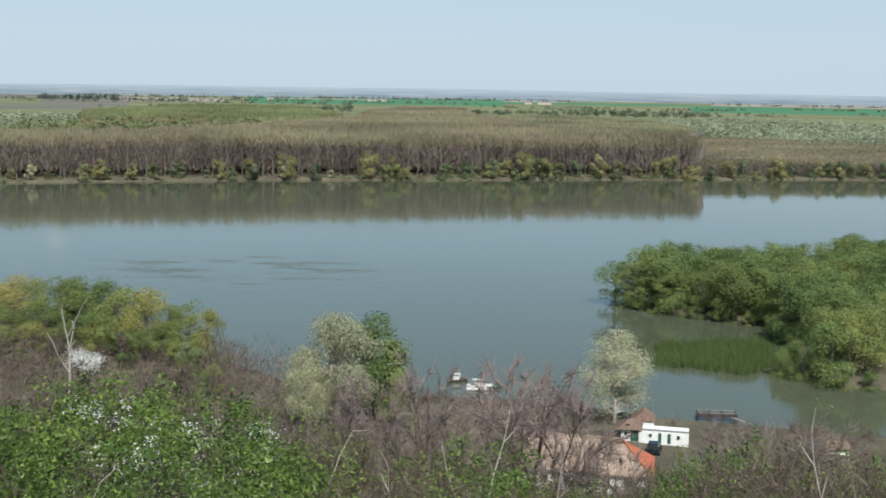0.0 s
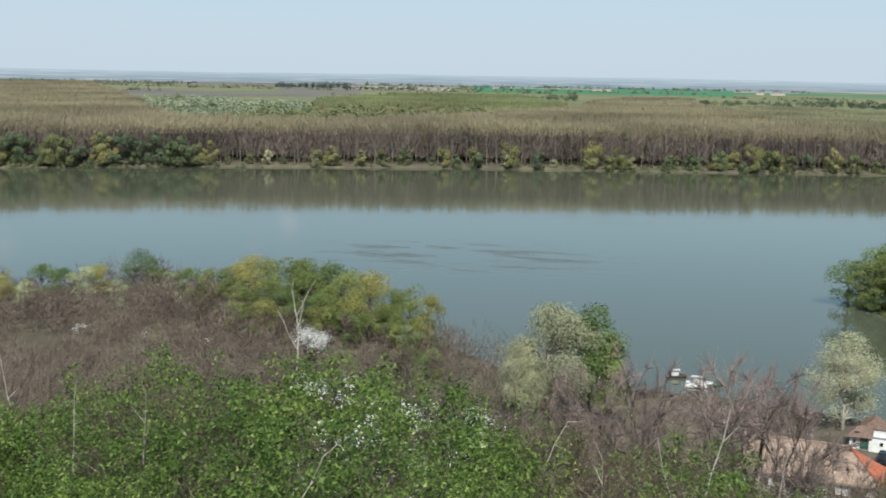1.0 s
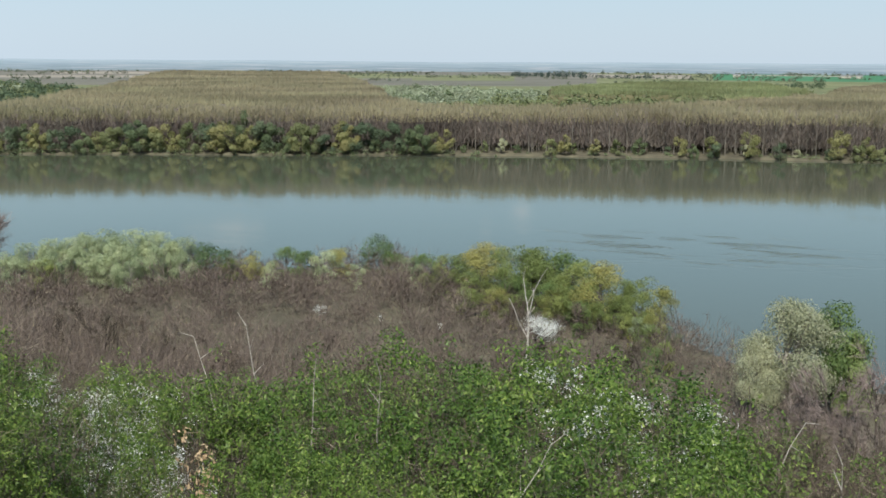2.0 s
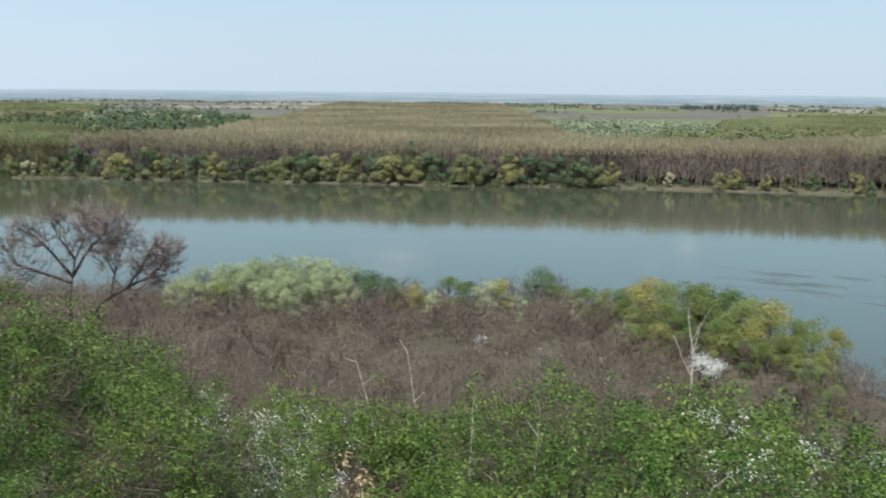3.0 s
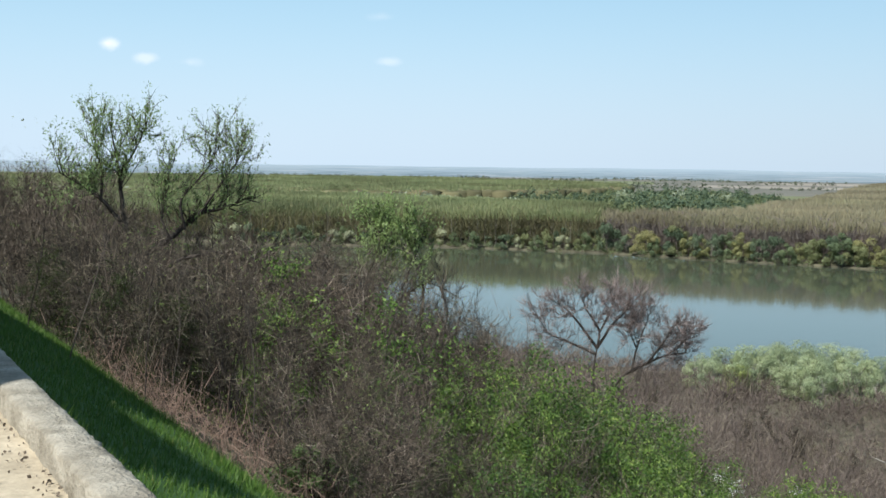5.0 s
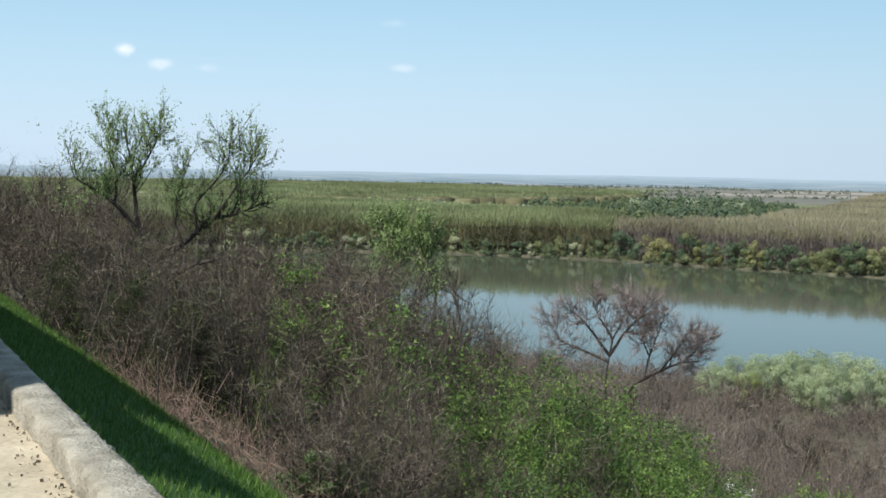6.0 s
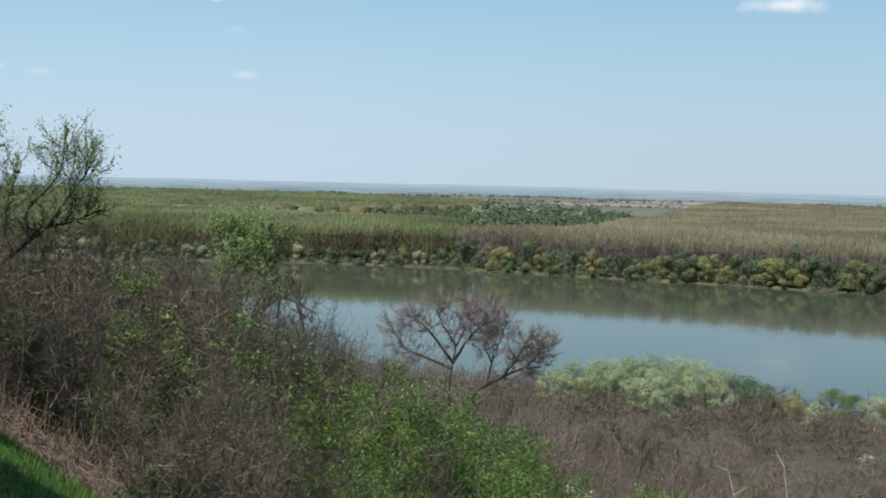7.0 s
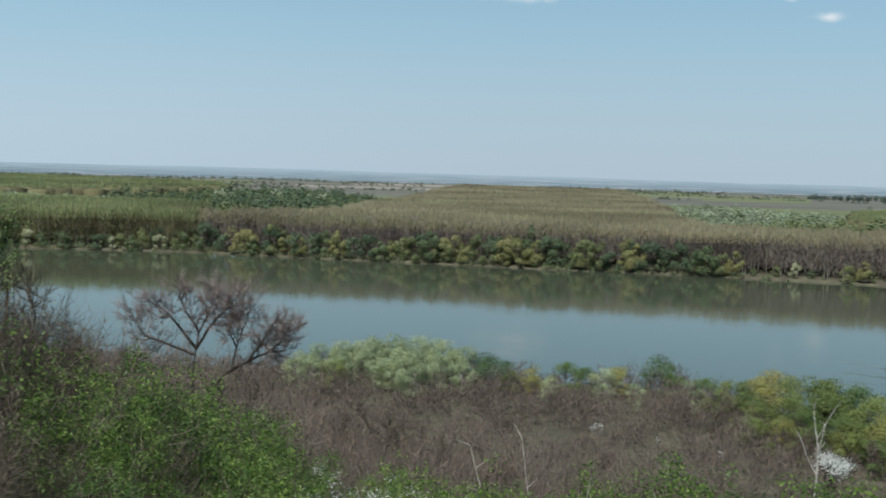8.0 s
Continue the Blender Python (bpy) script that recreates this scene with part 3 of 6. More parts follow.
def wood(name, label, stands, material, style, top=None, trunk=None, even=0.04):
    """Many trees seen from afar, in one mesh. stands: outline of (azimuth, distance), height, spacing."""
    r = np.random.default_rng(len(name) + len(stands) * 3)
    P = np.concatenate([wood_sites(r, o, h, sp, 0.9 if style == "poplar" else 0.6) for o, h, sp in stands])
    n, D = len(P), np.hypot(P[:, 0], P[:, 1])
    h = P[:, 3] * (1 + even * np.sin(P[:, 0] * 0.021) * np.sin(P[:, 1] * 0.017)) * r.uniform(1 - 1.6 * even, 1 + even, n)
    if style == "poplar":
        edge = (D - np.interp(np.degrees(np.arctan2(-P[:, 0], P[:, 1])), FA, FD)) < 75
        # close-set twiggy heads in first bud, with fine sprigs standing out of them
        sides = 6
        inner = (D - np.interp(np.degrees(np.arctan2(-P[:, 0], P[:, 1])), FA, FD)) > 34
        I, hi_, V_ = P[inner], h[inner], []
        c = len(I)
        ang = np.arange(sides) * 2 * math.pi / sides + r.uniform(0, 6.28, (c, 1))
        for f, q in ((0.25, 0.85), (0.78, 1.0), (0.85, 0.6), (0.87, 0.25)):
            rad = I[:, 4:5] * 0.85 * q * r.uniform(0.8, 1.2, (c, sides))
            V_.append(np.stack([I[:, 0:1] + np.cos(ang) * rad, I[:, 1:2] + np.sin(ang) * rad, I[:, 2:3] + hi_[:, None] * (f + r.uniform(-0.02, 0.02, (c, sides)))], -1))
        V = np.stack(V_, 1).reshape(-1, 3)
        base_ = (np.arange(c) * 4 * sides)[:, None, None] + (np.arange(3) * sides)[None, :, None]
        k0, k1 = np.arange(sides)[None, None, :], (np.arange(sides)[None, None, :] + 1) % sides
        F = np.stack([base_ + k0, base_ + k1, base_ + sides + k1, base_ + sides + k0], -1).reshape(-1, 4)
        cap = (np.arange(c) * 4 * sides + 3 * sides)[:, None] + np.arange(sides)[None, :]
        me = np_mesh(name, V, [F, cap], material)
        me.shade_smooth()
        ob = tagged(new(name, me), label, "woodland", kind="stuff")
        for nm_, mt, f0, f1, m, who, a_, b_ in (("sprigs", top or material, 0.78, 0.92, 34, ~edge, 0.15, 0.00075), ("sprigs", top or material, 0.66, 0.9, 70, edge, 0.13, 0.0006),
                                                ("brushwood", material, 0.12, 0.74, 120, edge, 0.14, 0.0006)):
            Q, hh, dd = P[who], h[who], D[who]
            if not len(Q):
                continue
            k = len(Q)
            f = r.uniform(f0, f1, (k, m))
            ang = r.uniform(0, 2 * math.pi, (k, m))
            rad = np.sqrt(r.random((k, m))) * Q[:, 4:5] * 0.75 * np.sqrt(np.clip(1.04 - f, 0, 0.4) * 2.5)
            B = np.stack([Q[:, None, 0] + np.cos(ang) * rad, Q[:, None, 1] + np.sin(ang) * rad, Q[:, None, 2] + hh[:, None] * f], -1).reshape(-1, 3)
            d_ = unit(np.stack([np.cos(ang) * 0.3, np.sin(ang) * 0.3, np.ones_like(ang)], -1).reshape(-1, 3) + r.normal(size=(k * m, 3)) * 0.1)
            L = np.minimum(hh[:, None] * a_ * r.uniform(0.6, 1.3, (k, m)), hh[:, None] * (1.02 - f)).ravel()
            V, F = blade_tris(B, d_, L, np.repeat(dd, m) * b_ * r.uniform(0.7, 1.4, k * m), r)
            new(nm_, np_mesh(nm_, V, F, mt)).parent = ob
        if trunk is not None:
            Q, hh = P[edge], h[edge]
            lean_ = r.normal(0, 0.3, (len(Q), 2))
            rad = r.uniform(0.14, 0.34, (len(Q), 1))
            S = np.concatenate([Q[:, :3] - (0, 0, 0.4), Q[:, :2] + lean_, (Q[:, 2] + hh * 0.8)[:, None], rad, rad * 0.3], 1)
            V, F = tubes(S, 4)
            new("trunk_row", np_mesh("trunk_row", V, F, trunk)).parent = ob
        return ob
    # round heads: a few lumps to each tree, leaves on the outside of the lumps
    lumps, m = 6, 110
    C = unit(r.normal(size=(n, lumps, 3))) * r.uniform(0.25, 0.62, (n, lumps, 1))
    C[..., 2] = np.abs(C[..., 2]) * 1.1 - 0.1
    k = r.integers(0, lumps, (n, m))
    v = unit(r.normal(size=(n, m, 3)) + (0, 0, 0.3))
    q = np.take_along_axis(C, k[..., None], 1) + v * r.uniform(0.3, 0.5, (n, m, 1))
    wd = h * r.uniform(0.36, 0.52, n)
    B = np.stack([P[:, None, 0] + q[..., 0] * wd[:, None], P[:, None, 1] + q[..., 1] * wd[:, None],
                  P[:, None, 2] + h[:, None] * (0.45 + 0.5 * q[..., 2])], -1).reshape(-1, 3)
    V, F = sprig_tris(B, v.reshape(-1, 3) + (0, 0, 0.3), (np.repeat(h, m) * 0.1)[:, None], (np.repeat(h, m) * 0.07)[:, None], r, 0.3)
    return tagged(new(name, np_mesh(name, V, F, material)), label, "woodland", kind="stuff")


wood("poplar_plantation", "leafless brown poplar plantation on the far bank", [
    ([(48.4, 560), (48.4, 655), (45, 670), (41.7, 707), (40.5, 860), (38.6, 1000), (30, 1000), (25.9, 1000), (25.1, 743), (24, 660), (20, 640), (14.5, 648), (10, 690), (7.3, 768), (4.5, 910),
      (4, 1000), (-1.9, 1000), (-4.6, 740), (-8.8, 685), (-12.3, 665), (-12.5, 560)], 22, 4.6),
    ([(4, 995), (3.2, 1150), (2.3, 1290), (0, 1330), (-1.0, 1200), (-1.9, 995)], 22, 4.6),
    ([(38.6, 995), (37.5, 1250), (36.8, 1500), (27.2, 1500), (26.5, 1219), (25.9, 995)], 22, 4.8), ([(36.8, 1495), (35.6, 2050), (28, 1950), (27.2, 1495)], 22, 5.0)],
     POPLAR, "poplar", POPLAR_TOP, POPLAR_BARK, 0.03)
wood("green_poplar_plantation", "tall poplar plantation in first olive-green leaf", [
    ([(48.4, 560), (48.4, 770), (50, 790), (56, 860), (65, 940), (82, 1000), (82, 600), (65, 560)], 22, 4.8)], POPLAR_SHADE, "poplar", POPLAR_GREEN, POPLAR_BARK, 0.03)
wood("young_plantation", "low young olive-brown plantation", [([(-12.3, 600), (-12.3, 930), (-17, 930), (-26, 860), (-26, 640)], 9, 4.0)], POPLAR, "poplar", POPLAR_TOP)
wood("budding_plantation", "half-grown plantation in pale olive bud", [([(-2, 1040), (-3.2, 1310), (-7, 1290), (-9.5, 1170), (-12.1, 950), (-12.1, 650), (-8.8, 650), (-4.6, 740)], 15, 4.2)], POPLAR, "poplar", BUD_TOP)
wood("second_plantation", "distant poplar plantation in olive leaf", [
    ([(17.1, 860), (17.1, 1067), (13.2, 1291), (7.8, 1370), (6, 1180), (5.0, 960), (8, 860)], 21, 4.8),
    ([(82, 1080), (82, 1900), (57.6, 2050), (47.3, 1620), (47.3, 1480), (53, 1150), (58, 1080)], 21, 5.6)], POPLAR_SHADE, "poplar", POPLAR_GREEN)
wood("mixed_wood", "mixed spring woodland in green and yellow", [([(7.5, 785), (7.5, 850), (16, 800), (22, 770), (23.6, 680), (22, 660), (14.5, 665)], 23.5, 9),
                                                                  ([(40.4, 870), (39, 1050), (41, 1400), (47, 1480), (53, 1150), (53, 880), (48, 800), (42.5, 730)], 19, 14)], BANK_OLIVE, "round", even=0.16)
wood("dark_wood", "dark green mixed woodland", [([(40.4, 860), (39, 1050), (41, 1400), (47, 1480), (53, 1150), (53, 900), (48, 850), (43, 760)], 21, 15),
                                                ([(-13, 1690), (-13, 1740), (-2, 1740), (3, 1700), (3, 1660), (-2, 1690)], 14, 7), ([(4, 1750), (4, 1820), (8, 1820), (8, 1750)], 16, 9)], BANK_DEEP, "round", even=0.2)
wood("grey_willow_wood", "silvery grey willow woodland", [
    ([(-6.5, 1290), (-9.6, 1250), (-14, 1540), (-20, 1300), (-26, 1250), (-26, 850), (-18, 860), (-12.5, 960), (-9.5, 1180)], 15, 9),
    ([(26.2, 1210), (24, 1384), (17.4, 1187), (17.2, 810), (21.7, 690), (24.3, 690), (25.3, 900)], 17, 11),
    ([(52, 960), (52, 1040), (82, 1060), (82, 1000)], 20, 8), ([(42, 1120), (42, 1190), (48, 1230), (48, 1150)], 21, 12)], FAR_WILLOW, "round", even=0.14)
wood("willow_understorey", "darker green trees standing among the silvery willows", [
    ([(-7.5, 1230), (-14, 1430), (-20, 1200), (-26, 1150), (-26, 850), (-18, 860), (-12.5, 955), (-9.5, 1180)], 12.5, 24), ([(25.5, 1190), (24, 1330), (17.4, 1150), (17.2, 810), (21.7, 690), (24.3, 690)], 15, 19)], BANK_MID, "round", even=0.2)
wood("conifer_wood", "dark conifer copse far across the plain", [([(15.6, 2520), (15.6, 2580), (16.5, 2640), (18.8, 2640), (19.2, 2540)], 19, 9), ([(12.2, 2520), (12.2, 2560), (16, 2560), (16, 2520)], 12, 5),
                                                                 ([(5.6, 1900), (5.6, 1925), (6.7, 1925), (6.7, 1900)], 10, 5)], CONIFER, "round", even=0.1)


def hedgerows():
    """Thin lines of trees and scrub between the fields of the plain."""
    r = np.random.default_rng(57)
    out = []
    for i in range(64):
        a0, d0 = r.uniform(-27, 74), r.uniform(1900, 3600)
        a1, d1 = a0 + r.uniform(2, 11), d0 + r.uniform(-260, 260)
        n = int(radians(a1 - a0) * d0 / 6)
        t = r.random(n)
        a, d = np.radians(a0 + (a1 - a0) * t), d0 + (d1 - d0) * t + r.uniform(-12, 12, n)
        gap = np.sin(t * 23 + i) + 0.6 * np.sin(t * 57) > -0.7
        a, d = a[gap], d[gap]
        n = len(a)
        h = r.uniform(4, 11, n) * r.uniform(0.7, 1.2)
        v = unit(r.normal(size=(n, 10, 3)))
        v[..., 2] = np.abs(v[..., 2])
        B = np.stack([-np.sin(a) * d, np.cos(a) * d, np.full(n, 2.2)], -1)[:, None, :] + v * np.stack([h * 0.6, h * 0.6, h], -1)[:, None, :] * r.uniform(0.5, 1, (n, 10, 1))
        out.append(sprig_tris(B.reshape(-1, 3), v.reshape(-1, 3) + (0, 0, 0.3), 4.0, 2.6, r, 0.4))
    V, F = merge(*out)
    tagged(new("hedgerow", np_mesh("hedgerow", V, F, HEDGE)), "far lines of trees between the fields of the plain", "hedgerow", kind="stuff")


hedgerows()

# ---- plants: one builder for each kind ----
def leafy_tree(name, label, leaf, seed, h=10.0, w=8.0, n=1500, size=0.24, trunk=BARK, low=0.06, group="", lumps=22, thin=0.0, lift=0.0):
    """A trunk with limbs, and a crown of leaves in uneven lumps, dense at their outside."""
    r = np.random.default_rng(seed)
    lo = low + lift
    cz, sz_ = (1 + lo) / 2 * h, (1 - lo) / 2 * h * 0.82
    u = unit(r.normal(size=(lumps, 3)))
    u[:, 2] = np.where(r.random(lumps) < 0.55, u[:, 2] * 1.1, np.abs(u[:, 2]) * 1.1 - 0.25)
    q = r.uniform(0.35, 0.86, (lumps, 1)) ** 0.7
    taper = 1 - 0.32 * np.clip(u[:, 2:3], 0, 1)
    C = u * q * np.array([w / 2, w / 2, sz_]) * np.concatenate([taper, taper, np.ones_like(taper)], 1) + (0, 0, cz)
    nl = lumps // 4 if lift == 0 else 0
    if nl:
        a_ = r.uniform(0, 2 * math.pi, nl)
        C[:nl] = np.stack([np.cos(a_) * w * 0.3, np.sin(a_) * w * 0.3, h * r.uniform(low + 0.12, low + 0.26, nl)], 1)
        u[:nl] = np.stack([np.cos(a_), np.sin(a_), 0.2 + 0 * a_], 1)
    R = r.uniform(0.11, 0.2, lumps) * (w + h) / 2
    k = r.integers(0, lumps, n)
    v = unit(r.normal(size=(n, 3)) + (0, 0, 0.35))
    rad = R[k][:, None] * r.uniform(0.55 - 0.3 * thin, 1.06 + 0.15 * thin, (n, 1))
    c = C[k] + v * rad * np.array([1, 1, 0.85])
    kz = np.array([w / 2 / np.percentile(np.hypot(c[:, 0], c[:, 1]), 96)] * 2 + [(1 - lo) * h / (np.percentile(c[:, 2], 99.3) - lo * h)])
    c, C = (c - (0, 0, lo * h)) * kz + (0, 0, lo * h), (C - (0, 0, lo * h)) * kz + (0, 0, lo * h)
    c[:, 2] = np.clip(c[:, 2], 0.02 * h, h * 1.02)
    S = []
    top = np.array([r.normal(0, 0.04) * h, r.normal(0, 0.04) * h, h * 0.6])
    base_ = np.array([0, 0, -0.3])
    pts = [base_ + (top - base_) * f + r.normal(size=3) * 0.02 * h * (0 < f < 1) for f in (0, 0.2, 0.4, 0.6, 0.8, 1)]
    for i in range(5):
        S.append((*pts[i], *pts[i + 1], h * 0.022 * (1 - 0.14 * i), h * 0.022 * (1 - 0.14 * (i + 1))))
    for c_ in C:
        i = 1 + int(np.clip((c_[2] / h - 0.15) / 0.6, 0, 0.99) * 4)
        m_ = (pts[i] + c_) / 2 + r.normal(size=3) * 0.04 * h
        S.append((*pts[i], *m_, h * 0.009, h * 0.006))
        S.append((*m_, *c_, h * 0.006, h * 0.002))
        if thin:
            for _ in range(4):
                e_ = c_ + unit(r.normal(size=3) + (0, 0, 0.5)) * 0.12 * h
                S.append((*m_, *e_, h * 0.003, h * 0.001))
    ob = thing(name, label, "tree", group)
    V, F = tubes(np.array(S), 4 if h > 10.5 else 3)
    mesh_part("trunk", np_mesh("trunk", V, F, trunk), ob)
    V, F = sprig_tris(c, v + 0.5 * u[k] + (0, 0, 0.15), size * 2.6, size * 0.95, r)
    mesh_part("crown", np_mesh("crown", V, F, leaf), ob)
    return ob


def bare_tree(name, label, seed, h=7.0, w=6.0, bark=BARK_DARK, twig=TWIG, blades=1600, levels=3, stems=1, leaf=None, leaves=0, leaf_size=0.05, twig_w=0.02, top=0.5, up=0.16, angle=42, stem=0.0, spread=0.45, thick=0.6, steps=4):
    r = np.random.default_rng(seed)
    Ss, Ts = [], []
    for i in range(stems):
        a = 2 * math.pi * (i + r.random()) / stems
        S, T = grow(r, 1.0, 0.045, levels, kids=3, angle=angle, bend=18, shrink=0.72, up=up, bare=0.22, steps=steps,
                    start=(0.05 * math.cos(a), 0.05 * math.sin(a), -0.05), lean=(spread * math.cos(a), spread * math.sin(a), 1) if stems > 1 else (0.05, 0, 1))
        Ss.append(S)
        Ts.append(T)
    S, T = np.concatenate(Ss), np.concatenate(Ts)
    kx = w / 2 / np.percentile(np.abs(T[:, :2]), 95)
    k = np.array([kx, kx, h * 0.95 / T[:, 2].max()])
    S[:, 0:3] *= k
    S[:, 3:6] *= k
    S[:, 6:] = np.maximum(S[:, 6:] * h * thick, twig_w * 0.35)
    T[:, 2] += stem / k[2]
    if stem:
        S[:, [2, 5]] += stem
        S = np.concatenate([S, [(0.25, 0, -0.4, 0.1, 0.05, stem * 0.5, h * 0.034, h * 0.03), (0.1, 0.05, stem * 0.5, 0, 0, stem + 0.05, h * 0.03, h * 0.026)]])
    ob = thing(name, label, "tree")
    V, F = tubes(S, 3 if levels == 3 and blades < 2000 else 4)
    mesh_part("trunk", np_mesh("trunk", V, F, bark), ob)
    P, D = T[:, :3] * k, T[:, 3:]
    i = r.integers(0, len(P), blades)
    d = unit(D[i] + r.normal(size=(blades, 3)) * 0.55 + (0, 0, 0.25))
    B = P[i] - D[i] * r.uniform(0, 0.12 * h, (blades, 1)) * 0.6
    L = r.uniform(0.05, 0.14, blades) * h
    V, F = blade_tris(B, d, L, twig_w, r)
    mesh_part("brushwood", np_mesh("brushwood", V, F, twig), ob)
    if leaves:
        hi = np.nonzero(P[:, 2] > stem + h * top)[0]
        j = hi[r.integers(0, len(hi), leaves)]
        c = P[j] + unit(D[j] + r.normal(size=(leaves, 3)) * 0.5 + (0, 0, 0.4)) * r.uniform(0, 0.12, (leaves, 1)) * h
        V, F = leaf_quads(c, leaf_size, r, 0.0, 0.5)
        mesh_part("foliage", np_mesh("foliage", V, F, leaf), ob)
    return ob


def bush(name, label, seed, h=5.0, w=5.0, leaf=None, leaves=0, size=0.05, blades=1500, twig=TWIG, bark=BARK, stems=6, flowers=0, cover=0.25, twig_w=0.010):
    """Stems that fan out from the ground, twigs, and leaves in tufts."""
    r = np.random.default_rng(seed)
    Ss, Ts = [], []
    for i in range(stems):
        a = 2 * math.pi * (i + r.random()) / stems
        q = r.uniform(0.15, 0.9)
        S, T = grow(r, 0.55, 0.016, 2, kids=3, angle=30, bend=16, shrink=0.75, up=0.2, bare=0.25, steps=3,
                    start=(q * 0.25 * math.cos(a), q * 0.25 * math.sin(a), -0.06), lean=(q * math.cos(a), q * math.sin(a), 1))
        Ss.append(S)
        Ts.append(T)
    S, T = np.concatenate(Ss), np.concatenate(Ts)
    kx = w / 2 / np.percentile(np.abs(T[:, :2]), 95)
    k = np.array([kx, kx, h * 0.92 / T[:, 2].max()])
    S[:, 0:3] *= k
    S[:, 3:6] *= k
    S[:, 6:] = np.maximum(S[:, 6:] * h * 0.5, 0.006)
    ob = thing(name, label, "shrub")
    V, F = tubes(S, 3)
    mesh_part("branchwork", np_mesh("branchwork", V, F, bark), ob)
    P, D = T[:, :3] * k, T[:, 3:]
    mid = (S[:, 0:3] + S[:, 3:6]) / 2
    md = unit(S[:, 3:6] - S[:, 0:3])
    AP, AD = np.concatenate([P, mid]), np.concatenate([D, md])
    i = r.integers(0, len(AP), blades)
    d = unit(AD[i] * 0.7 + r.normal(size=(blades, 3)) * 0.75)
    V, F = blade_tris(AP[i], d, r.uniform(0.04, 0.17, blades) * h, twig_w * r.uniform(0.6, 1.5, blades), r)
    mesh_part("brushwood", np_mesh("brushwood", V, F, twig), ob)
    for nn, mt, nm_, sz, rise in ((leaves, leaf, "foliage", size, cover), (flowers, BLOSSOM, "blossom", size * 0.72, 0.6)):
        if not nn:
            continue
        tuft_n = max(40, nn // 52)
        v = unit(r.normal(size=(tuft_n, 3)))
        v[:, 2] = np.abs(v[:, 2])
        lump = 1 + 0.22 * np.sin(v[:, 0] * 5 + seed) * np.sin(v[:, 1] * 4 + seed * 2)
        tufts = v * (r.uniform(0.5, 1.0, tuft_n) ** 0.5 * lump)[:, None] * np.array([w / 2, w / 2, h * 0.95])
        tufts[:, 2] = np.maximum(tufts[:, 2], r.uniform(rise * 0.3, rise, tuft_n) * h)
        ti = r.integers(0, tuft_n, nn)
        o_ = r.normal(size=(nn, 3)) * np.array([1, 1, 0.75])
        c = tufts[ti] + o_ * h * 0.038
        V, F = sprig_tris(c, o_ * 0.6 + v[ti] * 0.5 + (0, 0, 0.4), sz * 2.0, sz * 1.1, r, 0.7)
        mesh_part(nm_, np_mesh(nm_, V, F, mt), ob)
    return ob


def put(src_, x, y, s, r=rng, sink=0.1, sz=None):
    """A copy on the ground, turned at random."""
    m = Matrix.LocRotScale((x, y, gz(x, y) - sink), Euler((0, 0, r.uniform(0, 6.28))), (s, s, sz or s))
    return copy_thing(src_, m)


def retire(*obs):
    """Takes the first model away once its copies stand."""
    for o in obs:
        for q in (*o.children_recursive, o):
            bpy.data.objects.remove(q)


def tree_at(src_, az, dist, top, wide=1.0, base=10.0):
    """A copy whose top is seen at that elevation from the terrace."""
    x, y = at(az, dist)
    h = EYE[2] + dist * math.tan(radians(top)) - gz(x, y)
    s = h / base
    return put(src_, x, y, s * wide, sz=s)


# ---- far bank shrubs and trees ----
far_models = {}
for key, m, lab in (("yellow", BANK_YELLOW, "yellow-green willow in fresh leaf on the far bank"), ("olive", BANK_OLIVE, "olive-green tree in spring leaf on the far bank"),
                    ("mid", BANK_MID, "mid-green bushy tree on the far bank"), ("deep", BANK_DEEP, "dark green bushy tree on the far bank"),
                    ("pale", PALE_WILLOW, "pale cream-green willow on the far bank")):
    far_models[key] = [leafy_tree("bank_tree", lab, m, 40 + len(far_models) * 5 + i, 10, 8.0, 2600, 0.26, BARK, 0.0, "far bank trees", 12) for i in range(2)]


def far_row(a0, a1, spacing, h0, h1, mix_, off=(1, 9)):
    a = a0
    while a < a1:
        d = float(np.interp(a, FA, FD)) + rng.uniform(*off)
        x, y = at(a, d)
        key = mix_[rng.integers(len(mix_))]
        s = rng.uniform(h0, h1) / 10
        put(far_models[key][rng.integers(2)], x, y, s * rng.uniform(0.9, 1.25), sz=s, sink=0.4)
        a += math.degrees(spacing * rng.uniform(0.5, 1.5) / d)


far_row(-24, -12, 6.5, 6, 10, ["deep", "deep", "mid", "olive", "yellow"])
far_row(-12, 0, 7.5, 6, 11, ["olive", "mid", "deep", "olive", "yellow"])
far_row(0, 23, 12, 4, 9, ["olive", "mid", "mid", "deep", "pale"])
far_row(23, 48.4, 6.0, 9.5, 16, ["olive", "mid", "deep", "mid", "olive", "yellow", "deep"])
far_row(48.4, 68, 7, 6, 11, ["olive", "mid", "pale", "deep"])
far_row(48.4, 68, 9, 8, 13, ["deep", "mid", "olive"], (14, 24))


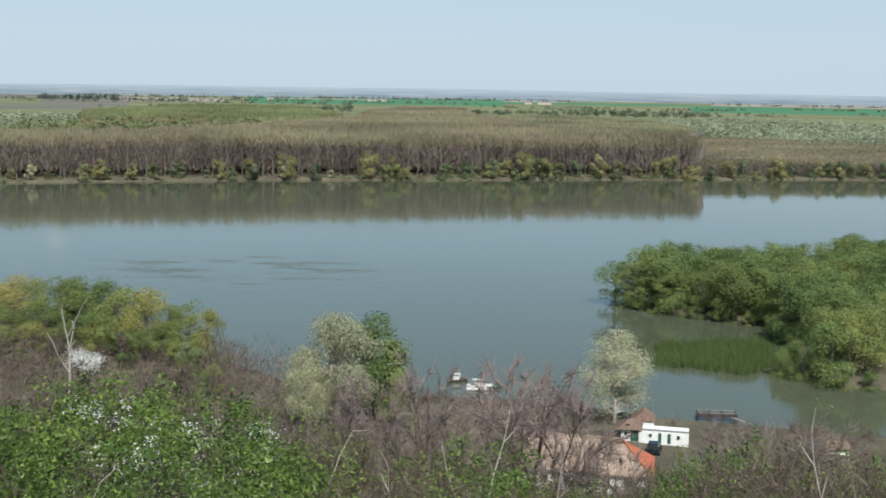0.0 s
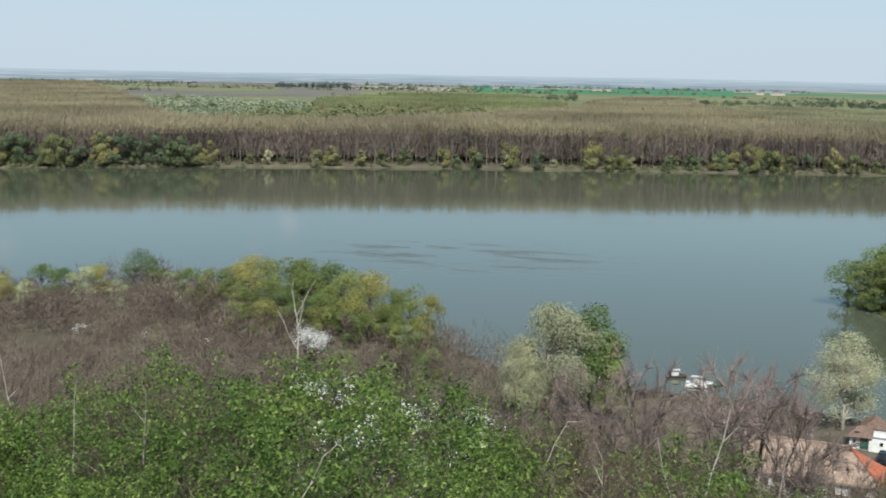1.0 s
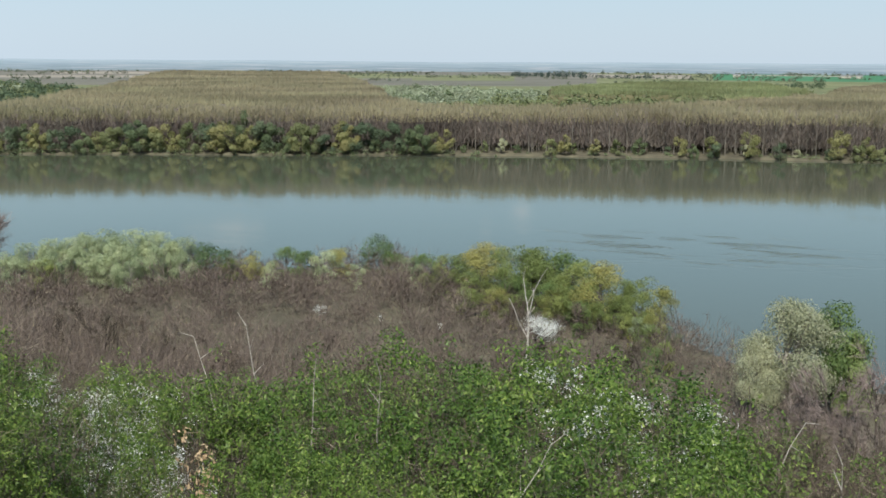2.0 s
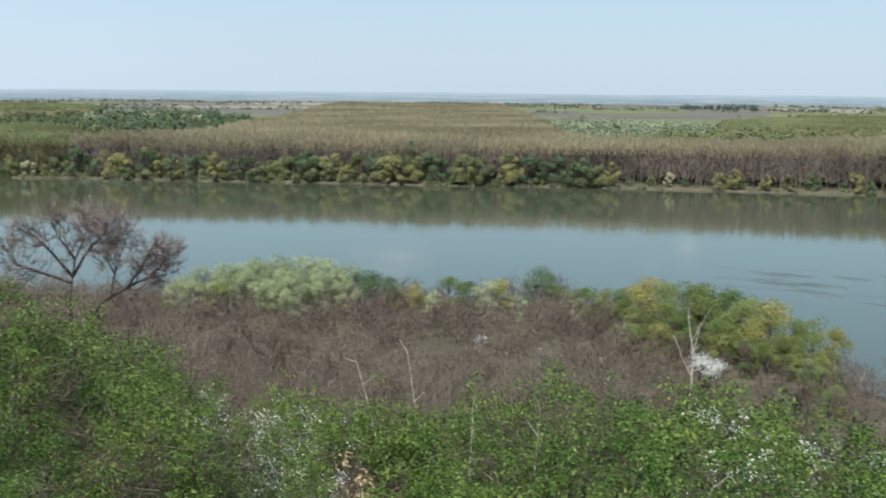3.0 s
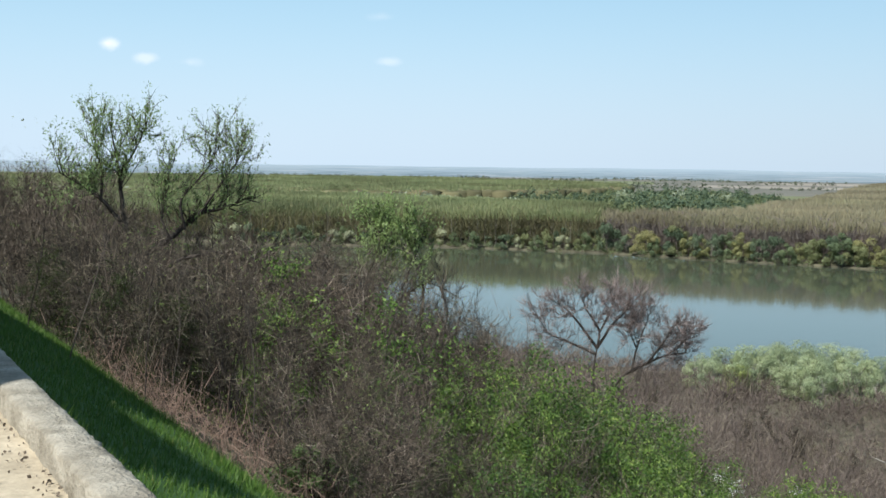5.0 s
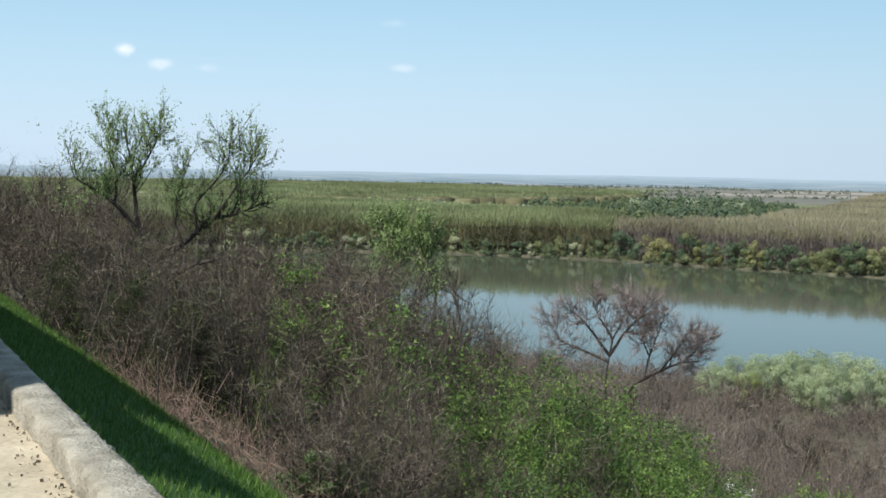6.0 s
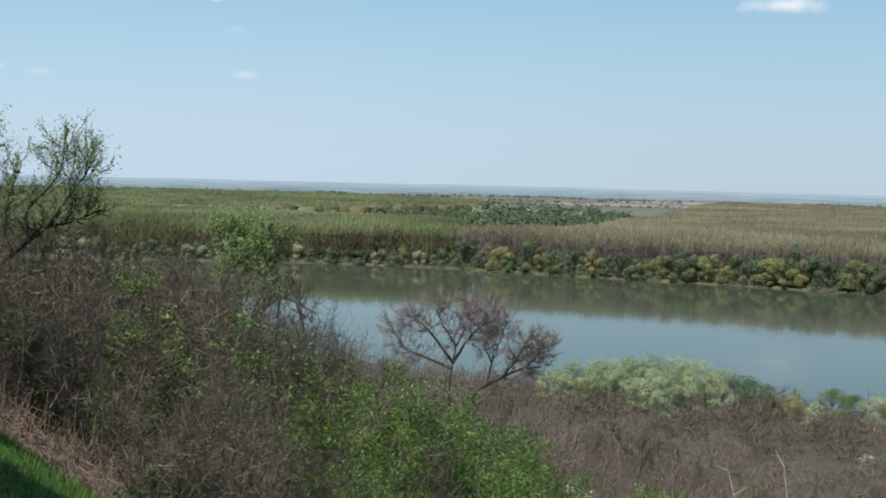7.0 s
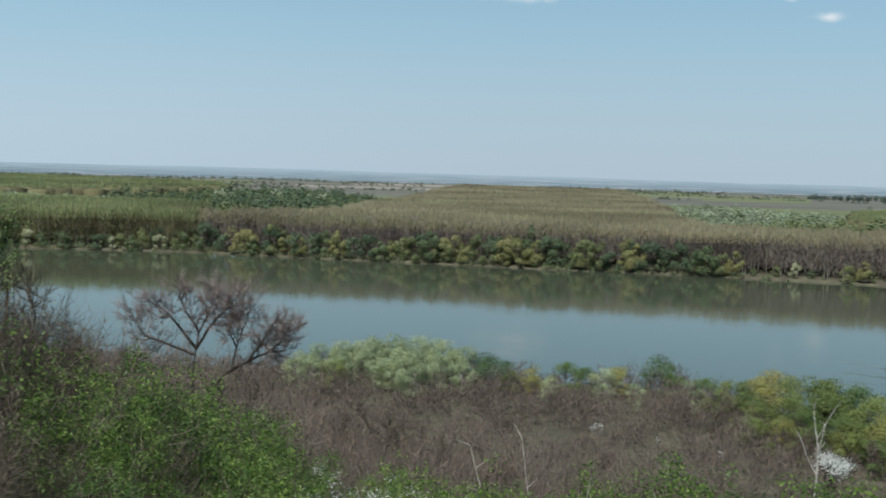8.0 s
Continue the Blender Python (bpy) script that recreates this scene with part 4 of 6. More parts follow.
def bank_scrub(name, material, zones, seed):
    """Low leafy growth along the far waterline."""
    r = np.random.default_rng(seed)
    out = []
    for a0, a1, n, h0, h1 in zones:
        a = np.radians(r.uniform(a0, a1, n))
        d = np.interp(np.degrees(a), FA, FD) + r.uniform(1.3, 6, n)
        x, y = -np.sin(a) * d, np.cos(a) * d
        h = r.uniform(h0, h1, n)
        v = unit(r.normal(size=(n, 30, 3)))
        v[..., 2] = np.abs(v[..., 2])
        B = np.stack([x, y, ground_z(x, y)], -1)[:, None, :] + v * np.stack([h * 0.75, h * 0.75, h], -1)[:, None, :] * r.uniform(0.6, 1.0, (n, 30, 1))
        out.append(leaf_quads(B.reshape(-1, 3), 0.32, r, 0.0, 0.8, v.reshape(-1, 3) + (0, 0, 0.5)))
    V, F = merge(*out)
    tagged(new(name, np_mesh(name, V, F, material)), "low leafy scrub along the far waterline", "scrub", kind="stuff")


bank_scrub("bank_scrub", BANK_MID, [(-24, 6, 110, 1.2, 3), (6, 22, 30, 1.0, 2.4), (22, 66, 200, 1.4, 3.6)], 77)
bank_scrub("olive_bank_scrub", BANK_OLIVE, [(-24, 6, 60, 1.2, 3), (22, 66, 130, 1.4, 3.6)], 78)
for az, h in ((3.6, 13.5), (2.3, 11), (-4.1, 13.5), (-5.2, 10), (-7.7, 12.5), (-11.1, 12), (-16.2, 11.5), (-18.9, 9), (27.1, 13.5), (23.9, 8.5), (22.4, 12), (7.6, 12), (9.4, 10),
              (10.9, 9.5), (16.5, 10), (15, 8), (41.7, 14), (46, 12.5), (29.8, 12), (33.5, 9)):
    x, y = at(az, float(np.interp(az, FA, FD)) + 4)
    put(far_models["yellow"][rng.integers(2)], x, y, h / 10, sz=h / 10, sink=0.4)
for az, h in ((32.2, 20), (33.0, 18), (31.5, 17)):
    x, y = at(az, float(np.interp(az, FA, FD)) + 14)
    put(far_models["mid"][rng.integers(2)], x, y, h / 12, sz=h / 10, sink=0.4)
for v in far_models.values():
    retire(*v)

# ---- near shore and spit ----
near_models = {}
for key, m, lab in (("yellow", YELLOW, "yellow-green willow in fresh leaf at the water's edge"), ("olive", OLIVE, "olive-green willow in young leaf at the water's edge"),
                    ("mid", MID, "mid-green bushy tree at the water's edge"), ("deep", DEEP, "dark green leafy tree at the water's edge"),
                    ("pale", GREY_WILLOW, "silvery pale-green willow at the water's edge")):
    near_models[key] = [leafy_tree("shore_tree", lab, m, 90 + len(near_models) * 7 + i, 10, 8.0, 4600, 0.135, BARK_PALE if key == "pale" else BARK, 0.02, "shore trees", 18) for i in range(2)]


def nm(key):
    return near_models[key][rng.integers(2)]


for az, d, top, key, wide in (
        (43.5, 243, -9.6, "pale", 1.1), (42.4, 244, -9.25, "pale", 1.1), (41.2, 244, -9.1, "pale", 1.1), (40.1, 246, -8.9, "pale", 1.1), (39.0, 246, -8.75, "pale", 1.2), (37.7, 244, -8.75, "pale", 1.1),
        (36.4, 243, -8.95, "pale", 1.1), (35.3, 243, -9.2, "pale", 1.1), (34.0, 240, -9.5, "deep", 1.3), (41.8, 236, -9.9, "olive", 1.1), (38.2, 236, -9.6, "pale", 1.2),
        (33.0, 240, -10.2, "olive", 1.2), (31.9, 240, -9.95, "yellow", 1.0), (31.0, 238, -10.4, "pale", 1.2), (30.1, 240, -9.7, "mid", 1.0), (29.2, 242, -9.9, "mid", 1.0), (28.3, 238, -9.9, "pale", 1.1),
        (27.6, 240, -9.8, "yellow", 1.0), (26.8, 234, -10.6, "pale", 1.0), (25.75, 243, -9.2, "deep", 0.95), (25.0, 238, -10.0, "mid", 1.0), (24.2, 234, -10.3, "pale", 1.1),
        (23.3, 234, -10.1, "mid", 1.2), (22.2, 230, -10.0, "olive", 1.3), (21.3, 226, -9.8, "olive", 1.2), (20.2, 222, -9.4, "yellow", 1.2), (19.2, 220, -9.6, "olive", 1.2),
        (18.2, 218, -9.5, "olive", 1.1), (17.3, 215, -9.6, "olive", 1.2), (16.2, 212, -9.8, "mid", 1.1), (15.3, 209, -10.1, "olive", 1.0), (14.5, 206, -10.2, "yellow", 1.1), (13.5, 202, -11.0, "olive", 1.0),
        (12.5, 200, -10.9, "olive", 1.0), (11.6, 198, -11.3, "yellow", 1.0), (20.8, 212, -10.8, "olive", 1.2), (18.8, 208, -11.0, "mid", 1.2), (17.0, 205, -11.2, "mid", 1.2), (15.6, 200, -11.4, "deep", 1.1),
        (13.4, 195, -11.9, "olive", 1.0), (12.2, 190, -12.6, "mid", 1.0), (11.2, 176, -13.9, "olive", 1.0), (10.9, 184, -13.2, "deep", 1.0), (22.6, 222, -11.2, "olive", 1.1), (11.8, 170, -14.2, "mid", 1.0)):
    top += 0.3
    if key == "pale" and az > 34:
        top += 0.25
        for k_ in (-0.55, 0.5):
            tree_at(nm(key), az + k_, d - rng.uniform(-3, 4), top - rng.uniform(0.1, 0.45), wide * 0.85)
    elif az > 23:
        top, wide = top + 0.15, wide * 1.2
    tree_at(nm(key), az, d, top, wide)
    low_key = {"yellow": "yellow", "olive": "olive", "mid": "olive", "deep": "mid", "pale": "pale"}[key]
    if key == "pale" or az < 24:
        tree_at(nm(low_key), az + rng.uniform(-0.5, 0.5), d - rng.uniform(5, 9), top - rng.uniform(0.5, 1.0), wide)
    if az < 23:
        tree_at(nm(("olive", "yellow", "olive", "mid", "pale")[rng.integers(5)]), az + rng.uniform(-0.6, 0.6), d - rng.uniform(10, 16), top - rng.uniform(1.5, 2.2), wide)

# the spit of land with its woodland
count = 0
while count < 165:
    x, y = rng.uniform(36, 190), rng.uniform(176, 330)
    if poly_dist(np.array([x]), np.array([y]), PEN)[0] < 1.2 or math.degrees(math.atan2(-x, y)) < -27:
        continue
    key = ("mid", "mid", "olive", "mid", "mid", "olive", "mid")[rng.integers(7)]
    h = rng.uniform(9.5, 13.0)
    put(nm(key), x, y, h / 10 * rng.uniform(0.95, 1.25), sz=h / 10)
    count += 1
for x, y, h in ((39.5, 253.5, 10.5), (42, 250.5, 9), (44.5, 254.5, 11.5), (48, 247.5, 9), (50, 257, 12), (47, 252, 10.5), (53, 249.5, 10), (58, 247, 10.5), (62, 243, 10), (56, 256, 12), (66, 250, 12), (55, 243, 8)):
    put(nm("mid" if h > 9 else "olive"), x, y, h / 8.5, sz=h / 9.3)
for i in range(34):
    # skirts of low shrubs down to the waterline
    t = i / 34
    k = int(t * 6)
    f = t * 6 - k
    x, y = PEN[k] * (1 - f) + PEN[k + 1] * f
    c = PEN.mean(0)
    u = (c - (x, y)) / np.hypot(*(c - (x, y)))
    put(nm(("mid", "olive", "mid")[i % 3]), x + u[0] * 1.5, y + u[1] * 1.5, 0.5, sz=rng.uniform(0.35, 0.6), sink=0.6)

PALE_BIG = leafy_tree("white_willow", "tall pale cream-leaved willow with bleached trunks on the bank", PALE_WILLOW, 301, 12, 9.5, 26000, 0.11, BARK_PALE, 0.12, "", 48, 0.2)
tree_at(PALE_BIG, 5.15, 149, -11.35, 0.92, 12)
tree_at(PALE_BIG, 6.6, 147, -13.2, 0.72, 12)
THIN_BIG = leafy_tree("white_willow", "pale grey-leaved willow, thinly leaved, beside the white house", PALE_WILLOW, 305, 12, 9.5, 17000, 0.1, BARK_PALE, 0.1, "", 46, 0.9)
tree_at(THIN_BIG, -8.9, 158, -11.85, 1.0, 12)
GREEN_BIG = leafy_tree("alder_tree", "dark green leafy tree beside a pale willow", MID, 311, 11, 6, 7500, 0.15, BARK, 0.08, "", 30)
tree_at(GREEN_BIG, 3.1, 152, -11.4, 0.95, 11)
tree_at(GREEN_BIG, 2.3, 150, -12.6, 0.85, 11)
retire(PALE_BIG, THIN_BIG, GREEN_BIG)
for v in near_models.values():
    retire(*v)


def thicket():
    """Bare brown scrub over the slope's foot and the flood plain."""
    r = np.random.default_rng(21)
    n = 7000
    x, y = r.uniform(-230, 60, n), r.uniform(38, 236, n)
    az, d = np.degrees(np.arctan2(-x, y)), np.hypot(x, y)
    ok = (np.interp(x, SX, SY) - y > 4) & (az > -22) & (az < 66) & ~((x > 8) & (x < 36) & (y > 122) & (y < 152))
    x, y, az = x[ok], y[ok], az[ok]
    h = r.uniform(2.6, 5.2, len(x)) + np.where(r.random(len(x)) < 0.14, r.uniform(1, 3, len(x)), 0)
    h = h * (1 + 0.35 * np.sin(x * 0.09) * np.sin(y * 0.11 + x * 0.05))
    h = np.where(az < 5, h * np.where(y < 118, 0.7, 0.5), h)
    z = ground_z(x, y)
    m = 88
    n = len(x)
    v = unit(r.normal(size=(n, m, 3)))
    v[..., 2] = np.abs(v[..., 2]) * 1.2 + 0.05
    v = unit(v)
    h = h * np.where(az < 5, 1.0, 1.22)
    sc = np.stack([h * 0.52, h * 0.52, h], -1)[:, None, :]
    q = r.uniform(0.35, 0.85, (n, m, 1))
    B = (np.stack([x, y, z], -1)[:, None, :] + v * q * sc).reshape(-1, 3)
    d_ = unit(v.reshape(-1, 3) * (0.8, 0.8, 0.6) + r.normal(size=(n * m, 3)) * 0.5 + (0, 0, 0.5))
    L = (h[:, None] * r.uniform(0.12, 0.3, (n, m))).ravel()
    W = np.repeat(np.hypot(x, y), m) * 0.00036 * r.uniform(0.6, 1.6, n * m)
    V, F = blade_tris(B, d_, L, W, r)
    ob = tagged(new("thicket", np_mesh("thicket", V, F, TWIG_PURPLE)), "leafless purple-brown scrub over the flood plain", "scrub", kind="stuff")
    k = r.integers(0, n, 2600)
    S = np.stack([x[k], y[k], z[k] - 0.2, x[k] + r.normal(0, 0.8, 2600), y[k] + r.normal(0, 0.8, 2600), z[k] + h[k] * r.uniform(0.6, 0.95, 2600),
                  np.full(2600, 0.055), np.full(2600, 0.02)], 1)
    V, F = tubes(S, 3)
    st = new("scrub_stems", np_mesh("scrub_stems", V, F, BARK))
    st.parent = ob
    return ob


thicket()

BT = [bare_tree("bare_tree", "leafless grey-brown tree standing in the scrub", 500 + i, 8, 6.5, BARK_DARK if i else BARK, TWIG, 1100, 3, twig_w=0.05, steps=3) for i in range(3)]
n_set = 0
while n_set < 64:
    az, d = rng.uniform(9, 56), rng.uniform(80, 215)
    x, y = at(az, d)
    if float(np.interp(x, SX, SY)) - y < 8:
        continue
    put(BT[n_set % 3], x, y, rng.uniform(0.55, 0.9))
    n_set += 1
retire(*BT)
WB = leafy_tree("blossoming_tree", "small tree covered in white spring blossom", BLOSSOM, 61, 6, 5.5, 900, 0.09, BARK, 0.3, "", 14, 1.0)
for az, d, top, wd in ((25.6, 196, -12.6, 0.6), (28.6, 200, -12.1, 0.8), (22.6, 190, -13.0, 0.6)):
    tree_at(WB, az, d, top, wd, 6)
HIGH = leafy_tree("blossoming_tree", "slender tree with a flat head of white blossom", BLOSSOM, 64, 11, 5.5, 2600, 0.085, BARK, 0.1, "", 12, 0.9, 0.64)
tree_at(HIGH, 17.55, 150, -12.6, 1.0, 11)
retire(WB, HIGH)

# ---- foreground slope ----
EL_A = np.array([-26, -16, -13, -10, -6, -3, 3, 8, 10, 15, 21, 30, 36, 41, 45, 49, 52, 54.5, 56.5, 60, 62, 65, 70, 73.5, 76, 84.0])
EL_T = np.array([-15.7, -16, -17.2, -18.8, -18.8, -17.4, -17, -16.3, -15.7, -14.4, -14, -14.2, -15, -14.5, -11.9, -9.6, -9.1, -8.9, -6.2, -4.0, -3.6, -2.7, -2.3, -1.0, 1.1, 2.2])
GREEN = [bush("leafy_shrub", "dense shrub in fresh green spring leaf on the slope", 700 + i, 5, 5, FRESH, 11000, 0.055, 1000) for i in range(3)]
DENSE = [bush("leafy_shrub", "broad shrub in full green leaf beside the bare scrub", 780 + i, 5, 5, SHRUB, 12000, 0.045, 1500) for i in range(2)]
MIXED = [bush("budding_shrub", "twiggy shrub with thin first leaves on the slope", 720 + i, 5, 4.6, FRESH, 3600, 0.045, 2600) for i in range(2)]
BARE = [bush("bare_shrub", "tangled leafless brown shrub on the slope", 740 + i, 5, 4.6, OLIVE, 500, 0.035, 7000, TWIG, BARK_DARK, 9) for i in range(3)]
FLOWER = [bush("blossoming_shrub", "green shrub with sprays of white blossom", 760 + i, 5, 4.2, FRESH, 11000, 0.052, 700, flowers=2800) for i in range(2)]
made_n = 0
for d_off in np.arange(4.2, 36, 2.5):
    for x0 in np.arange(-44, 20, 2.7):
        x = x0 + rng.uniform(-1, 1)
        y = 1.38 - KERB_TILT * x + d_off + rng.uniform(-0.8, 0.8)
        az, d = math.degrees(math.atan2(-x, y)), math.hypot(x, y)
        near = 14.5 if az < 44 else 10.0
        if az < -25 or az > 86 or d < near or d > 37:
            continue
        top = float(np.interp(az, EL_A, EL_T)) - max(0, (27 if az < 44 else 21) - d) * (0.38 if az < 44 else 0.75) + 0.5 - rng.uniform(0, 1.5)
        h = min(48 + d * math.tan(radians(top)) - gz(x, y), 7.0)
        if h < 1.0:
            continue
        u = rng.random()
        if az < 4:
            src_ = BARE if u < 0.4 else (MIXED if u < 0.8 else GREEN)
        elif 10 < az < 15.5 and d > 24 or 37 < az < 42.5 and d > 16 and u < 0.7:
            src_ = FLOWER
        elif az < 41:
            src_ = GREEN if u < 0.72 else (MIXED if u < 0.88 else BARE)
        elif az < 54.8:
            src_ = DENSE
        else:
            src_ = BARE if u < 0.9 else MIXED
        s = max(h, 2.4) / 5
        put(src_[rng.integers(len(src_))], x, y, s * rng.uniform(0.85, 1.1), sz=h / 5)
        made_n += 1
retire(*GREEN, *DENSE, *MIXED, *BARE, *FLOWER)

# ---- single trees and shrubs of the slope ----
def single(ob, az, d, top, base, wide=1.0, turn=0.0, sink=0.15):
    x, y = at(az, d)
    s = (EYE[2] + d * math.tan(radians(top)) - gz(x, y)) / base
    ob.matrix_basis = Matrix.LocRotScale((x, y, gz(x, y) - sink), Euler((0, 0, turn)), (s * wide, s * wide, s))
    return ob


def perched(az, d, el0, el1, wide, **kw):
    """A tree whose crown spans those elevations, on a stem that reaches the ground."""
    x, y = at(az, d)
    z0, z1 = EYE[2] + d * math.tan(radians(el0)), EYE[2] + d * math.tan(radians(el1))
    g = gz(x, y)
    ob = bare_tree(h=z1 - z0, w=wide, stem=z0 - g, **kw)
    ob.location = (x, y, g)
    return ob


def sketched_tree(name, label, az, d, limbs, seed, leaf=None, leaves=0, leaf_size=0.03, twig_w=0.012, twig=TWIG, bark=BARK_DARK):
    """A tree from its main limbs. limbs: way of (across, height under the eye), thickness, shoots, their length, their leafiness."""
    r = np.random.default_rng(seed)
    a = radians(az)
    fwd, right = np.array([-math.sin(a), math.cos(a), 0]), np.array([math.cos(a), math.sin(a), 0])
    x, y = at(az, d)
    g = gz(x, y)
    S, tips, tl = [], [], []
    (u0, z0) = limbs[0][0][0]
    foot = right * u0 * 0.9 + np.array([0, 0, -0.3])
    head = right * u0 + np.array([0, 0, EYE[2] + z0 - g])
    t0 = limbs[0][1]
    mid_ = (foot + head) / 2 + r.normal(size=3) * 0.1
    S += [(*foot, *mid_, t0 * 1.5, t0 * 1.25), (*mid_, *head, t0 * 1.25, t0)]
    for way, thick, shoots, length, leafy in limbs:
        depth = np.cumsum(np.concatenate([[0], r.normal(0, 0.22 * length + 0.02, len(way) - 1)]))
        K = np.array([right * u + fwd * w + np.array([0, 0, EYE[2] + z - g]) for (u, z), w in zip(way, depth)])
        # rounder bends between the given points
        tt = np.linspace(0, len(K) - 1, (len(K) - 1) * 4 + 1)
        Q = np.stack([np.interp(tt, np.arange(len(K)), K[:, c]) for c in range(3)], 1)
        Q[1:-1] = (Q[:-2] + 2 * Q[1:-1] + Q[2:]) / 4 + r.normal(size=(len(Q) - 2, 3)) * 0.012 * length
        n = len(Q) - 1
        for i in range(n):
            S.append((*Q[i], *Q[i + 1], thick * (1 - 0.75 * i / n), thick * (1 - 0.75 * (i + 1) / n)))
        for k in range(shoots):
            f = (0.3 + 0.7 * (k + r.random()) / shoots) * n
            i = min(int(f), n - 1)
            p, along = Q[i] + (Q[i + 1] - Q[i]) * (f - i), unit(Q[i + 1] - Q[i])
            dirn = unit(along * 0.5 + r.normal(size=3) * 0.6 + np.array([0, 0, 0.5 if length < 1 else 0.25]))
            s_, t_ = grow(r, length * r.uniform(0.45, 0.9), max(thick * 0.22, 0.005), 1 if length < 1 else 2, kids=2, angle=38, bend=17, shrink=0.62, up=0.16 if length < 1 else 0.04, steps=3, start=p, lean=dirn, bare=0.15)
            S.extend(map(tuple, s_))
            tips.append(t_)
            tl.append(np.full(len(t_), leafy))
    S, T, W = np.array(S), np.concatenate(tips), np.concatenate(tl)
    S[:, 6:] = np.maximum(S[:, 6:], twig_w * 0.4)
    ob = thing(name, label, "tree", "", (x, y, g))
    V, F = tubes(S, 4)
    mesh_part("trunk", np_mesh("trunk", V, F, bark), ob)
    P, Dn = T[:, :3], T[:, 3:]
    m = len(P) * 2
    i = np.arange(m) % len(P)
    d_ = unit(Dn[i] + r.normal(size=(m, 3)) * 0.4 + (0, 0, 0.25))
    V, F = blade_tris(P[i] - Dn[i] * r.uniform(0, 0.2, (m, 1)), d_, r.uniform(0.006, 0.016, m) * d, twig_w, r)
    mesh_part("brushwood", np_mesh("brushwood", V, F, twig), ob)
    if leaves:
        j = r.choice(len(P), leaves, p=W / W.sum())
        along = unit(Dn[j] + r.normal(size=(leaves, 3)) * 0.35 + (0, 0, 0.3))
        c = P[j] + along * r.uniform(-0.3, 0.32, (leaves, 1)) + r.normal(size=(leaves, 3)) * 0.02
        V, F = sprig_tris(c, r.normal(size=(leaves, 3)) + SUN_FROM, leaf_size * 2, leaf_size * 0.85, r, 0.5)
        mesh_part("foliage", np_mesh("foliage", V, F, leaf), ob)
    return ob


sketched_tree("budding_tree", "spreading dark-limbed tree with thin first leaves on the slope", 71.58, 26, [
    ([(0.0, -3.53), (0.01, -2.29), (-0.02, -1.55)], 0.1, 0, 0, 0),
    ([(-0.02, -1.55), (-0.54, -0.86), (-0.84, -0.68), (-1.37, -0.31)], 0.055, 16, 0.75, 1),
    ([(-0.02, -1.55), (-0.14, -0.69), (-0.15, -0.26), (-0.32, 0.59)], 0.06, 16, 0.8, 1),
    ([(-0.13, -0.32), (0.15, 0.11), (0.43, 0.67)], 0.035, 12, 0.7, 1),
    ([(-0.54, -0.86), (-0.48, -0.39), (-0.64, 0.21), (-0.69, 0.7)], 0.035, 14, 0.7, 1),
    ([(0.01, -2.35), (0.91, -1.78), (1.53, -1.22), (2.08, -1.1), (2.72, -0.82)], 0.075, 34, 0.7, 0.5),
    ([(0.91, -1.78), (0.73, -1.36), (0.75, -0.74), (1.03, 0.0)], 0.04, 20, 0.7, 0.55),
    ([(1.22, -1.55), (1.09, -0.86), (1.82, -0.11), (1.94, 0.64)], 0.04, 24, 0.7, 0.5),
    ([(1.53, -1.22), (2.07, -0.48), (2.56, 0.28)], 0.035, 24, 0.7, 0.55),
    ([(0.08, -2.85), (0.98, -2.3), (1.85, -2.05), (2.54, -2.24), (3.21, -1.99)], 0.06, 26, 0.6, 0),
    ([(0.98, -2.33), (1.84, -2.49), (2.71, -2.37)], 0.035, 18, 0.5, 0)], 811, BUD, 15000, 0.031, 0.011)
sketched_tree("leaning_tree", "scrubby many-stemmed tree with pale leaves at its top", 59.21, 28, [
    ([(-0.12, -4.72), (-0.01, -3.05), (0.04, -1.95), (0.1, -1.4)], 0.05, 22, 0.6, 1.6),
    ([(-0.82, -3.9), (-0.63, -2.79), (-0.16, -1.82), (-0.31, -1.41)], 0.04, 18, 0.6, 1.6),
    ([(0.84, -4.43), (1.02, -3.04), (0.59, -1.94), (0.51, -1.33)], 0.045, 18, 0.6, 1.4),
    ([(0.47, -3.05), (0.8, -2.22), (0.93, -1.8)], 0.03, 14, 0.5, 0.8),
    ([(-0.12, -4.44), (0.27, -3.4), (1.09, -2.9), (1.85, -3.3)], 0.04, 16, 0.6, 0),
    ([(-1.94, -1.85), (-1.52, -2.32), (-0.82, -3.62)], 0.02, 6, 0.5, 0),
    ([(-1.36, -4.73), (-1.24, -3.35), (-1.38, -2.52)], 0.03, 12, 0.7, 0),
    ([(1.4, -4.7), (1.58, -3.59), (1.37, -3.03)], 0.03, 14, 0.6, 0)], 823, BUD, 9000, 0.036, 0.011)
sketched_tree("bare_tree", "spreading leafless tree with a broad fine crown", 48.73, 56, [
    ([(0.02, -10.81), (-0.0, -10.04), (0.18, -8.87)], 0.13, 0, 0, 0),
    ([(0.18, -8.87), (-0.63, -7.8), (-1.33, -7.01), (-2.02, -6.62)], 0.08, 18, 1.0, 0),
    ([(0.18, -8.87), (0.32, -8.04), (-0.39, -6.97), (-0.68, -6.16)], 0.08, 18, 1.0, 0),
    ([(0.18, -8.87), (0.85, -7.75), (1.5, -7.04), (2.02, -6.47)], 0.08, 18, 1.0, 0),
    ([(0.08, -9.15), (-1.15, -8.65), (-2.25, -8.28), (-2.82, -7.34)], 0.07, 18, 1.0, 0),
    ([(0.32, -8.04), (0.83, -6.93), (0.94, -6.24)], 0.06, 18, 1.0, 0)], 831, twig_w=0.017, twig=TWIG_MAUVE)
